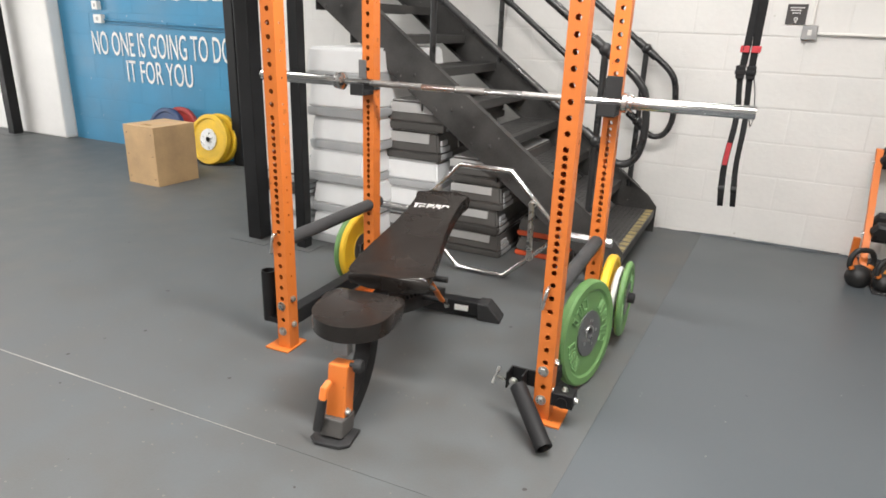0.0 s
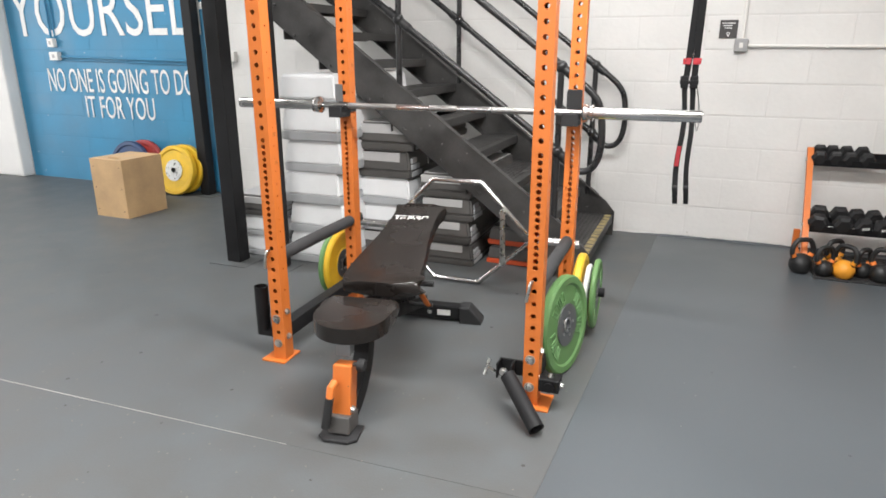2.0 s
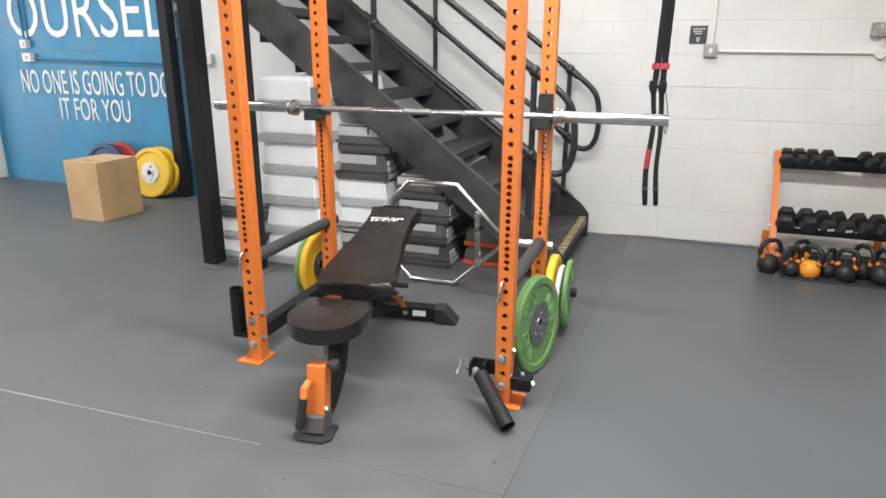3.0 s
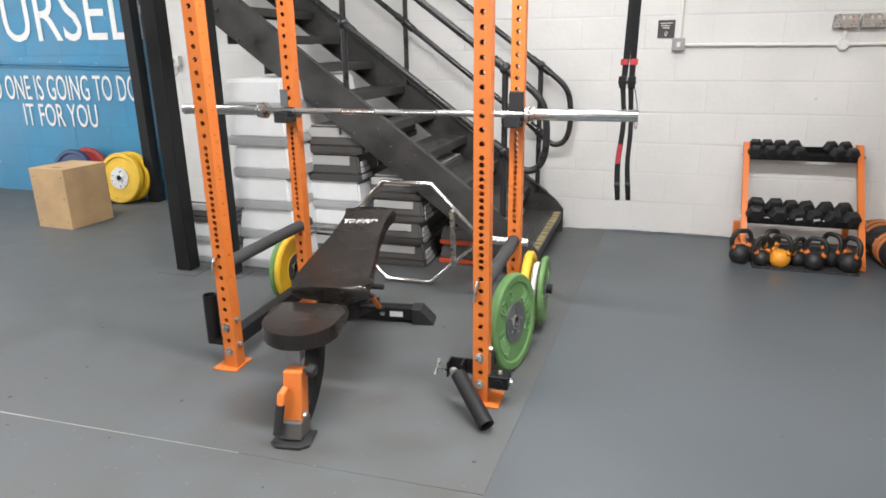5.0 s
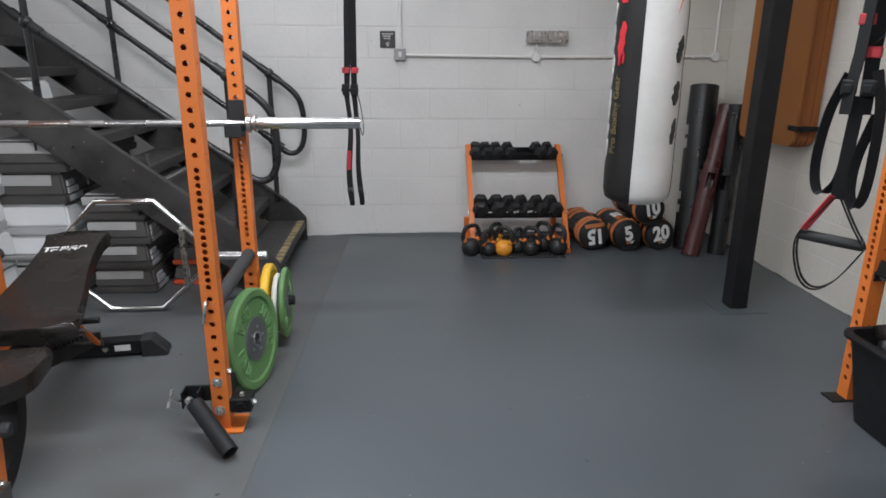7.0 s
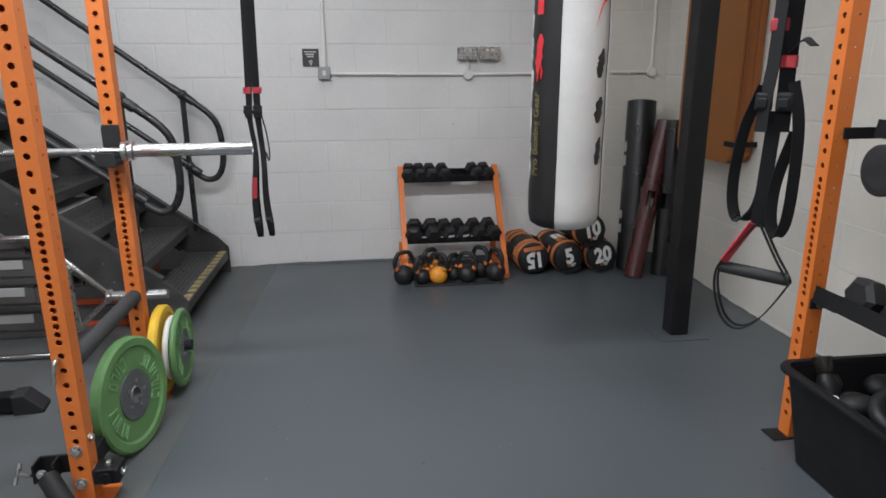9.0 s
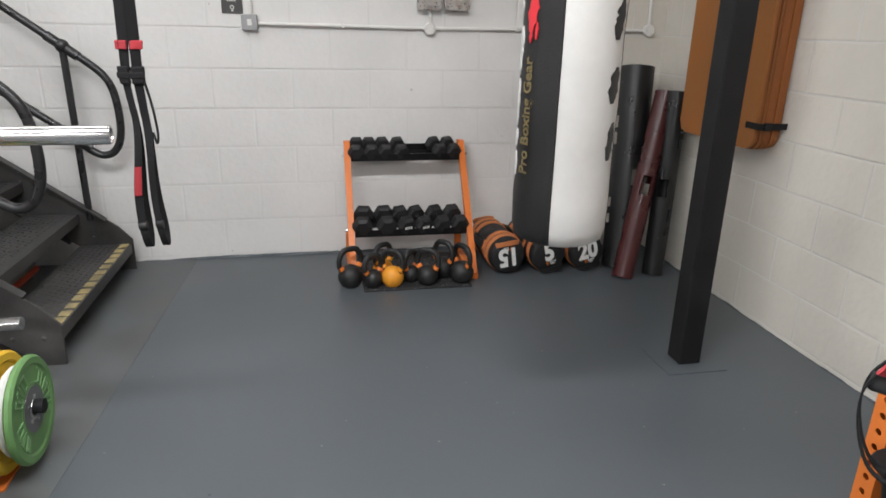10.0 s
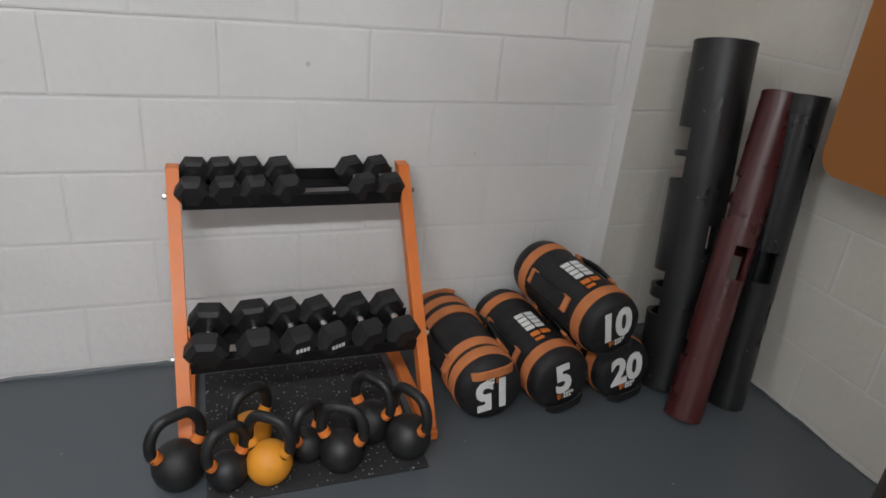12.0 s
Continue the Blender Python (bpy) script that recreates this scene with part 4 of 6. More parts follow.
LX = Y_N - 0.0075
for text, x0, x1, z0, z1 in (("YOURSELF", -6.79, -4.12, 1.50, 1.995), ("NO ONE IS GOING TO DO", -6.38, -4.42, 0.945, 1.185), ("IT FOR YOU", -5.89, -4.955, 0.685, 0.91)):
    t = fit_letters("wall_lettering", text, PRINT_WHITE, None, x0, x1, z0, z1, LX)
    tagged(t, "white painted capital letters on the blue wall", "lettering", "painted wall slogan")


def wall_box(x, z, w, h, d, mat, label, name="switch_box", rocker=True):
    t = thing(name, label, name.replace("_", " "), pose(x, Y_N - 0.006, z))
    part("back_box", box(bmesh.new(), -w / 2, -d, -h / 2, w / 2, 0, h / 2, 0.004), mat, t)
    if rocker:
        part("rocker", box(bmesh.new(), -w * 0.14, -d - 0.004, -h * 0.2, w * 0.14, -d, h * 0.2, 0.0015), WHITE_TRUNK if mat is BOX_GREY else BOX_GREY, t)
    return t


def conduit(x0, z0, x1, z1, mat, label, r=0.010, y=None):
    yy = Y_N - 0.006 - r if y is None else y
    t = thing("conduit", label, "conduit", pose(x0, yy, z0))
    shade_smooth(part("pipe", tube(bmesh.new(), [(0, 0, 0), (x1 - x0, 0, z1 - z0)], r, 10), mat, t))
    n = max(2, int((abs(x1 - x0) + abs(z1 - z0)) / 0.7))
    for k in range(1, n):
        f = k / n
        m = pose((x1 - x0) * f, 0, (z1 - z0) * f)
        horizontal = abs(x1 - x0) > abs(z1 - z0)
        b = box(bmesh.new(), *((-0.009, -r - 0.002, -r - 0.002, 0.009, r, r + 0.002) if horizontal else (-r - 0.002, -r - 0.002, -0.009, r + 0.002, r, 0.009)), 0.002, m)
        part("clip", b, mat, t)
    return t


# blue wall: two boxes, a horizontal and two vertical pipes
wall_box(-6.215, 1.44, 0.085, 0.085, 0.05, WHITE_TRUNK, "small off-white switch box on the blue wall")
wall_box(-6.195, 1.308, 0.12, 0.085, 0.05, WHITE_TRUNK, "small off-white socket box on the blue wall", "socket_box")
conduit(-6.13, 1.300, -4.34, 1.265, BLUE_WALL, "pipe painted blue along the wall", 0.011)
conduit(-6.13, 1.270, -4.34, 1.233, BLUE_WALL, "thin pipe painted blue along the wall", 0.007)
conduit(-6.235, 1.485, -6.235, TOP - 0.01, BLUE_MORTAR, "vertical pipe painted blue", 0.011)
conduit(-6.18, 1.485, -6.18, TOP - 0.01, BLUE_MORTAR, "vertical pipe painted blue", 0.008)
wall_box(-3.93, 1.31, 0.10, 0.09, 0.05, WHITE_TRUNK, "white socket box with a hanging cable", "socket_box")
cable = thing("cable", "thin loose cable hanging from the socket box", "cable", pose(-3.96, Y_N - 0.03, 1.27))
part("lead", tube(bmesh.new(), curve_points([(0, 0, 0.25), (-0.05, -0.01, 0.12), (-0.055, -0.02, 0.0), (0.0, -0.03, -0.09), (0.055, -0.02, -0.06), (0.06, 0, 0.04)], 6), 0.004, 6), BOX_GREY, cable)

# white wall: sign, boxes, sockets, trunking
sign = thing("notice_sign", "small dark notice with white lines of print", "sign", pose(0.275, Y_N - 0.006, 1.505))
part("board", box(bmesh.new(), -0.057, -0.004, -0.06, 0.057, 0, 0.06, 0.0015), SIGN_DARK, sign)
bm = bmesh.new()
for z, w in ((0.036, 0.084), (0.020, 0.070), (0.004, 0.050)):
    n = int(w / 0.012)
    for k in range(n):
        box(bm, -w / 2 + k * 0.012, -0.0052, z, -w / 2 + k * 0.012 + 0.0085, -0.004, z + 0.007)
lathe(bm, [(0.007, 0.004), (0.011, 0.004), (0.011, 0.0052), (0.007, 0.0052)], 14, pose(0, 0, -0.028, 90, 0, 0), True)
box(bm, -0.005, -0.0052, -0.048, 0.005, -0.004, -0.041)
part("print", bm, PRINT_WHITE, sign, "white lines of print")

wall_box(0.365, 1.40, 0.085, 0.085, 0.035, BOX_GREY, "square grey metal light switch")


def round_box(x, z):
    t = thing("junction_box", "round white conduit junction box", "junction box", pose(x, Y_N - 0.006 if x < PIER_X else PIER_Y - 0.006, z), "conduit boxes")
    shade_smooth(part("body", lathe(bmesh.new(), [(0, 0.032), (0.030, 0.032), (0.034, 0.028), (0.036, 0)], 24, pose(0, 0, 0, 90, 0, 0)), WHITE_TRUNK, t), 40)
    for k in (-1, 1):
        part("screw", lathe(bmesh.new(), [(0, 0.034), (0.004, 0.034), (0.004, 0.031)], 8, pose(k * 0.02, 0, 0, 90, 0, 0)), ZINC, t)


round_box(1.393, 1.385)
round_box(2.752, 1.40)
conduit(0.41, 1.395, 1.36, 1.387, WHITE_TRUNK, "white conduit along the block wall", 0.0105)
conduit(1.427, 1.387, 2.43, 1.397, WHITE_TRUNK, "white conduit along the block wall", 0.0105)
conduit(2.44, 1.398, 2.72, 1.40, WHITE_TRUNK, "white conduit across the corner pier", 0.0105, PIER_Y - 0.017)
conduit(0.372, 1.445, 0.372, TOP - 0.01, WHITE_TRUNK, "white conduit running up the wall", 0.0105)
conduit(2.752, 1.436, 2.752, TOP - 0.01, WHITE_TRUNK, "white conduit running up the corner pier", 0.0105, PIER_Y - 0.017)
conduit(1.393, 1.42, 1.393, 1.49, WHITE_TRUNK, "short white conduit up to the sockets", 0.0105)


def double_socket(x, z):
    t = thing("double_socket", "grey metal-clad double power socket", "socket", pose(x, Y_N - 0.006, z), "metal sockets")
    part("back_box", box(bmesh.new(), -0.07, -0.045, -0.042, 0.07, 0, 0.042, 0.006), BOX_GREY, t)
    part("face_plate", box(bmesh.new(), -0.073, -0.049, -0.044, 0.073, -0.0455, 0.044, 0.003), ZINC, t)
    for s in (-1, 1):
        part("rocker", box(bmesh.new(), s * 0.02 - 0.007, -0.053, 0.010, s * 0.02 + 0.007, -0.049, 0.030, 0.001), WHITE_TRUNK, t)
        bm = bmesh.new()
        for dx, dz, w, h in ((0, -0.004, 0.004, 0.008), (-0.011, -0.022, 0.007, 0.004), (0.011, -0.022, 0.007, 0.004)):
            box(bm, s * 0.042 + dx - w / 2, -0.0505, dz - h / 2, s * 0.042 + dx + w / 2, -0.049, dz + h / 2)
        part("pin_holes", bm, BLACK_RUBBER, t)


double_socket(1.385, 1.532)
double_socket(1.548, 1.532)


# ---- suspension trainers
def strap_points(at, pts):
    return [at @ Vector(p) for p in pts]


def suspension_near(x, y):
    t = thing("suspension_trainer", "black suspension trainer straps with red bands, hanging", "suspension trainer", pose(x, y, 0), "suspension trainers")
    for s, top in ((-1, -0.005), (1, 0.045)):
        bm = bmesh.new()
        ribbon(bm, [(0.012 + s * 0.006, 0, TOP - 0.01), (0.010 + s * 0.010, 0, 1.9), (0.004 + s * 0.020, 0, 1.32), (s * 0.028, 0, 1.18), (s * 0.03, 0, 1.05)], 0.038, (1, 0.25, 0), 0.003)
        part("main_strap", bm, WEBBING, t)
        bm = bmesh.new()
        box(bm, s * 0.028 - 0.023 + 0.003, -0.008, 1.30, s * 0.028 + 0.023 + 0.003, 0.008, 1.33, 0.004)
        part("red_band", bm, RED_WEB, t, "red webbing band")
        bm = bmesh.new()
        box(bm, s * 0.03 - 0.026, -0.014, 1.185, s * 0.03 + 0.026, 0.012, 1.245, 0.006)
        box(bm, s * 0.03 - 0.030, -0.018, 1.205, s * 0.03 + 0.030, -0.013, 1.225, 0.003)
        part("buckle", bm, BLACK_STEEL, t)
        bm = bmesh.new()
        ribbon(bm, curve_points([(s * 0.030, 0, 1.06), (s * 0.036, -0.02, 0.95), (s * 0.042, -0.035, 0.80), (s * 0.045, -0.045, 0.66), (s * 0.045, -0.01, 0.60), (s * 0.045, 0.03, 0.66), (s * 0.040, 0.03, 0.80), (s * 0.032, 0.01, 0.98), (s * 0.028, 0.0, 1.10)], 5), 0.04, (1, 0.15, 0), 0.004)
        part("foot_loop", bm, WEBBING, t)
        bm = bmesh.new()
        tube(bm, [(s * 0.045 - 0.022, -0.04, 0.69), (s * 0.045 + 0.022, -0.04, 0.69)], 0.016, 12)
        shade_smooth(part("handle_grip", bm, BLACK_RUBBER, t))
    bm = bmesh.new()
    ribbon(bm, curve_points([(0.05, 0, 1.20), (0.072, -0.01, 1.12), (0.085, -0.015, 1.03), (0.075, -0.005, 0.98), (0.055, 0, 1.02)], 5), 0.02, (0.2, 1, 0), 0.002)
    part("loose_tail", bm, WEBBING, t)
    bm = bmesh.new()
    ribbon(bm, [(-0.038, -0.031, 0.90), (-0.041, -0.040, 0.80)], 0.034, (1, 0.15, 0), 0.008)
    part("red_sleeve", bm, RED_WEB, t, "red webbing sleeve")
    # the two straps hang close and a little twisted
    for ob in t.children:
        for v in ob.data.vertices:
            low = max(0.0, 1.5 - v.co.z)
            v.co.x = v.co.x * (1.0 - min(0.40, 0.9 * low)) + 0.016 * low + 0.006 * math.sin(v.co.z * 14)
            v.co.y += 0.010 * math.sin(v.co.z * 9 + 60 * v.co.x)
    return t


suspension_near(0.095, 3.455)


def suspension_far(x, y, turn):
    t = thing("suspension_trainer", "black suspension trainer with handle loop, hanging", "suspension trainer", pose(x, y, 0, 0, 0, turn), "suspension trainers")
    for s in (-1, 1):
        bm = bmesh.new()
        ribbon(bm, [(0.02, 0, TOP - 0.01), (0.010 + s * 0.012, s * 0.004, 1.8), (0.004 + s * 0.014, s * 0.01, 1.40), (s * 0.02, s * 0.01, 1.30), (s * 0.02, s * 0.012, 1.24)], 0.036, (1, 0.5 * s, 0), 0.003)
        part("main_strap", bm, WEBBING, t)
        bm = bmesh.new()
        zb = 1.49 if s < 0 else 1.405
        box(bm, 0.005 + s * 0.014 - 0.02, -0.008, zb - 0.014, 0.005 + s * 0.014 + 0.02, 0.012, zb + 0.016, 0.004)
        part("red_band", bm, RED_WEB, t, "red webbing band")
        bm = bmesh.new()
        box(bm, s * 0.024 - 0.019, -0.014, 1.29, s * 0.024 + 0.019, 0.012, 1.335, 0.006)
        box(bm, s * 0.024 - 0.012, -0.019, 1.298, s * 0.024 + 0.012, -0.013, 1.322, 0.003)
        part("buckle", bm, BLACK_STEEL, t, "dark cam buckle")
    bm = bmesh.new()
    ribbon(bm, curve_points([(-0.035, 0, 1.35), (-0.075, 0, 1.24), (-0.09, 0, 1.10), (-0.07, 0, 1.02), (-0.025, 0.01, 1.035), (-0.005, 0.01, 1.12), (0.0, 0.01, 1.29)], 6), 0.033, (0.75, 0.65, 0), 0.004)
    for v in bm.verts:
        v.co.x *= 0.83
    part("adjuster_loop", bm, WEBBING, t)
    bm = bmesh.new()
    ribbon(bm, curve_points([(0.045, 0, 1.36), (0.072, 0.0, 1.26), (0.078, 0, 1.12), (0.072, 0, 1.02), (0.05, 0, 0.985), (0.03, 0, 1.03), (0.03, 0.01, 1.12), (0.06, 0.02, 1.24)], 6), 0.033, (0.8, 0.6, 0), 0.004)
    for v in bm.verts:
        v.co.x *= 0.83
    part("adjuster_loop", bm, WEBBING, t)
    bm = bmesh.new()
    ribbon(bm, curve_points([(0.02, 0, 1.43), (0.05, -0.01, 1.455), (0.075, -0.02, 1.44)], 5), 0.03, (0, 1, 0.3), 0.003)
    part("loose_tail", bm, WEBBING, t)
    bm = bmesh.new()
    ribbon(bm, [(0.005, 0.0, 1.26), (0.0, 0, 1.10), (-0.004, 0, 1.00)], 0.034, (1, 0.4, 0), 0.004)
    part("lower_strap", bm, WEBBING, t)
    bm = bmesh.new()
    ribbon(bm, [(-0.012, -0.012, 1.01), (-0.072, -0.016, 0.90)], 0.022, (0.8, 0.6, 0.3), 0.005)
    part("red_sleeve", bm, RED_WEB, t, "red webbing sleeve")
    for off in (-0.014, 0.014):
        bm = bmesh.new()
        ribbon(bm, curve_points([(-0.004, off, 1.01), (-0.045, off, 0.945), (-0.085, off, 0.885), (-0.088, off, 0.82), (-0.062, off, 0.745), (-0.02, off, 0.722), (0.03, off, 0.76), (0.08, off, 0.85), (0.084, off, 0.875), (0.05, off, 0.93), (0.006, off, 1.01)], 5), 0.012, (0, 1, 0), 0.003)
        part("handle_strap", bm, WEBBING, t)
    bm = bmesh.new()
    lathe(bm, [(0, -0.085), (0.014, -0.085), (0.016, -0.08), (0.0165, 0.0), (0.016, 0.08), (0.014, 0.085), (0, 0.085)], 16, pose(0.0, 0, 0.878, 0, 92, 0))
    shade_smooth(part("handle_grip", bm, BLACK_RUBBER, t, "black rubber handle grip"), 40)
    return t


suspension_far(1.607, 1.690, -48)


# ---- dumbbell rack, dumbbells, rubber mat, kettlebells
DB_X0, DB_X1 = 0.904, 1.562
stand = thing("dumbbell_rack", "orange two-tier dumbbell rack with black shelves", "dumbbell rack", pose(0, 0, 0))
for x in (DB_X0 - 0.022, DB_X1 + 0.022):
    bm = bmesh.new()
    prof = [(4.435, 0.036), (4.483, 0.036), (4.955, 0.735), (4.905, 0.735)]
    prism(bm, prof, 0.036, Matrix(((0, 0, 1, x - 0.018), (1, 0, 0, 0), (0, 1, 0, 0), (0, 0, 0, 1))))
    part("upright", bm, ORANGE, stand)
    bm = bmesh.new()
    box(bm, x - 0.02, 4.42, 0.0, x + 0.02, 4.95, 0.035, 0.004)
    part("base_rail", bm, ORANGE, stand)
    bm = bmesh.new()
    box(bm, x - 0.02, 4.905, 0.036, x + 0.02, 4.945, 0.16, 0.004)
    part("rear_stop", bm, ORANGE, stand)
    for zz in (0.27, 0.66):
        bolt(stand, (x + (0.018 if x > 1 else -0.018), 4.43 + 0.673 * zz, zz), (1 if x > 1 else -1, 0, 0), 0.009)
SHELF = []
for zf in (0.262, 0.655):
    yf = 4.418 + 0.673 * zf
    m = pose(0, yf, zf, 17, 0, 0)
    SHELF.append(m)
    bm = bmesh.new()
    box(bm, DB_X0, -0.02, -0.025, DB_X1, -0.015, 0.02, 0, m)
    box(bm, DB_X0, -0.015, -0.025, DB_X1, 0.045, -0.020, 0, m)
    box(bm, DB_X0, 0.075, -0.025, DB_X1, 0.115, -0.020, 0, m)
    box(bm, DB_X0, 0.115, -0.025, DB_X1, 0.12, 0.02, 0, m)
    part("shelf", bm, BLACK_STEEL, stand, "black folded steel shelf")


def dumbbell(r, length, label, m, mark=False):
    t = thing("dumbbell", label, "dumbbell", m, "hex dumbbells")
    for s in (-1, 1):
        bm = bmesh.new()
        h0, h1 = length / 2 - r * 1.05, length / 2
        lathe(bm, [(0, h0), (r * 0.82, h0), (r, h0 + r * 0.2), (r, h1 - r * 0.22), (r * 0.70, h1), (0, h1)], 6, pose(0, 0, 0, 90, 0, 0) @ pose(0, 0, 0, 0 if s > 0 else 180, 0, 0))
        head = part("head", bm, HEX_RUBBER, t)
        if mark and s > 0:
            bm = bmesh.new()
            for k in range(4):
                box(bm, -0.02 + 0.011 * k, -h1 - 0.0012, -0.01, -0.012 + 0.011 * k, -h1 + 0.001, 0.006)
            part("weight_mark", bm, PRINT_WHITE, head, "small white weight mark")
    bm = bmesh.new()
    k = length / 2 - r
    lathe(bm, [(0.012, -k), (0.0135, -k * 0.5), (0.0155, 0), (0.0135, k * 0.5), (0.012, k)], 14, pose(0, 0, 0, 90, 0, 0))
    shade_smooth(part("handle", bm, CHROME, t, "chrome contoured handle"))
    return t


for m, xs, r, ln in ((SHELF[1], (0.938, 1.022, 1.106, 1.20, 1.43, 1.515), 0.050, 0.155), (SHELF[0], (0.955, 1.085, 1.19, 1.288, 1.402, 1.508), 0.058, 0.185)):
    for k, x in enumerate(xs):
        rr = r * (1.06 if k in (0, 1) and r > 0.05 else 1.0)
        yaw = (-6, 4, 14, 18, 14, 12)[k] if r > 0.05 else (-4, 5, 8, 10, 16, 14)[k]
        up = rr * 0.866 - 0.020
        dumbbell(rr, ln, "black rubber hex dumbbell with chrome handle on the rack", m @ pose(x, 0.070 if r > 0.053 else 0.056, up, 0, 0, yaw), r > 0.05 and k in (2, 3))

mat_thing = thing("rubber_mat", "black rubber mat with pale flecks under the rack", "rubber mat", pose(1.235, 4.605, 0, 0, 0, 0))
FLECK = material("flecked_rubber", (0.022, 0.022, 0.023), 0.8, vary=0.2, scale=30, grain=260, bump=0.4)
speckle(FLECK, 75, 0.22, 0.5, (0.27, 0.27, 0.27))
part("sheet", box(bmesh.new(), -0.305, -0.295, 0.0, 0.305, 0.295, 0.010, 0.002), FLECK, mat_thing)


def kettlebell(x, y, z, r, orange, yaw, lean=0.0):
    body = KB_ORANGE if orange else IRON
    t = thing("kettlebell", "orange kettlebell with black handle" if orange else "black cast kettlebell with orange handle collars", "kettlebell", pose(x, y, z, lean, 0, yaw), "kettlebells on the floor")
    bm = bmesh.new()
    prof = [(0, 0), (r * 0.62, 0), (r * 0.72, 0.006)]
    for k in range(1, 10):
        a = radians(-52 + 15.0 * k)
        prof.append((r * math.cos(a), r * 0.80 + r * math.sin(a)))
    prof.append((0, r * 1.80))
    lathe(bm, prof, 28)
    shade_smooth(part("bell", bm, body, t), 50)
    h = r * 1.0 + 0.052
    w = min(r * 0.98, 0.068)
    bm = bmesh.new()
    tube(bm, curve_points([(-w * 0.66, 0, r * 1.35), (-w * 0.98, 0, r * 1.75), (-w * 1.0, 0, r * 1.45 + h * 0.55), (-w * 0.62, 0, r * 1.30 + h * 0.98), (0, 0, r * 1.30 + h * 1.04), (w * 0.62, 0, r * 1.30 + h * 0.98), (w * 1.0, 0, r * 1.45 + h * 0.55), (w * 0.98, 0, r * 1.75), (w * 0.66, 0, r * 1.35)], 5), 0.0155, 12)
    shade_smooth(part("handle", bm, IRON, t, "black looped handle"), 50)
    for s in (-1, 1):
        bm = bmesh.new()
        tube(bm, [(s * w * 0.80, 0, r * 1.52), (s * w * 0.965, 0, r * 1.80)], 0.0175, 14)
        part("collar_band", bm, body if orange else PRINT_ORANGE, t, "orange painted collar band")
    return t


for args in ((0.862, 4.425, 0.0, 0.070, False, 28), (0.985, 4.375, 0.010, 0.055, False, 30), (1.095, 4.375, 0.010, 0.063, True, -35), (1.055, 4.515, 0.010, 0.060, True, 35), (1.205, 4.43, 0.010, 0.052, False, 40), (1.295, 4.375, 0.010, 0.062, False, -30), (1.405, 4.475, 0.010, 0.066, False, -52), (1.495, 4.385, 0.010, 0.068, False, -62)):
    kettlebell(*args)


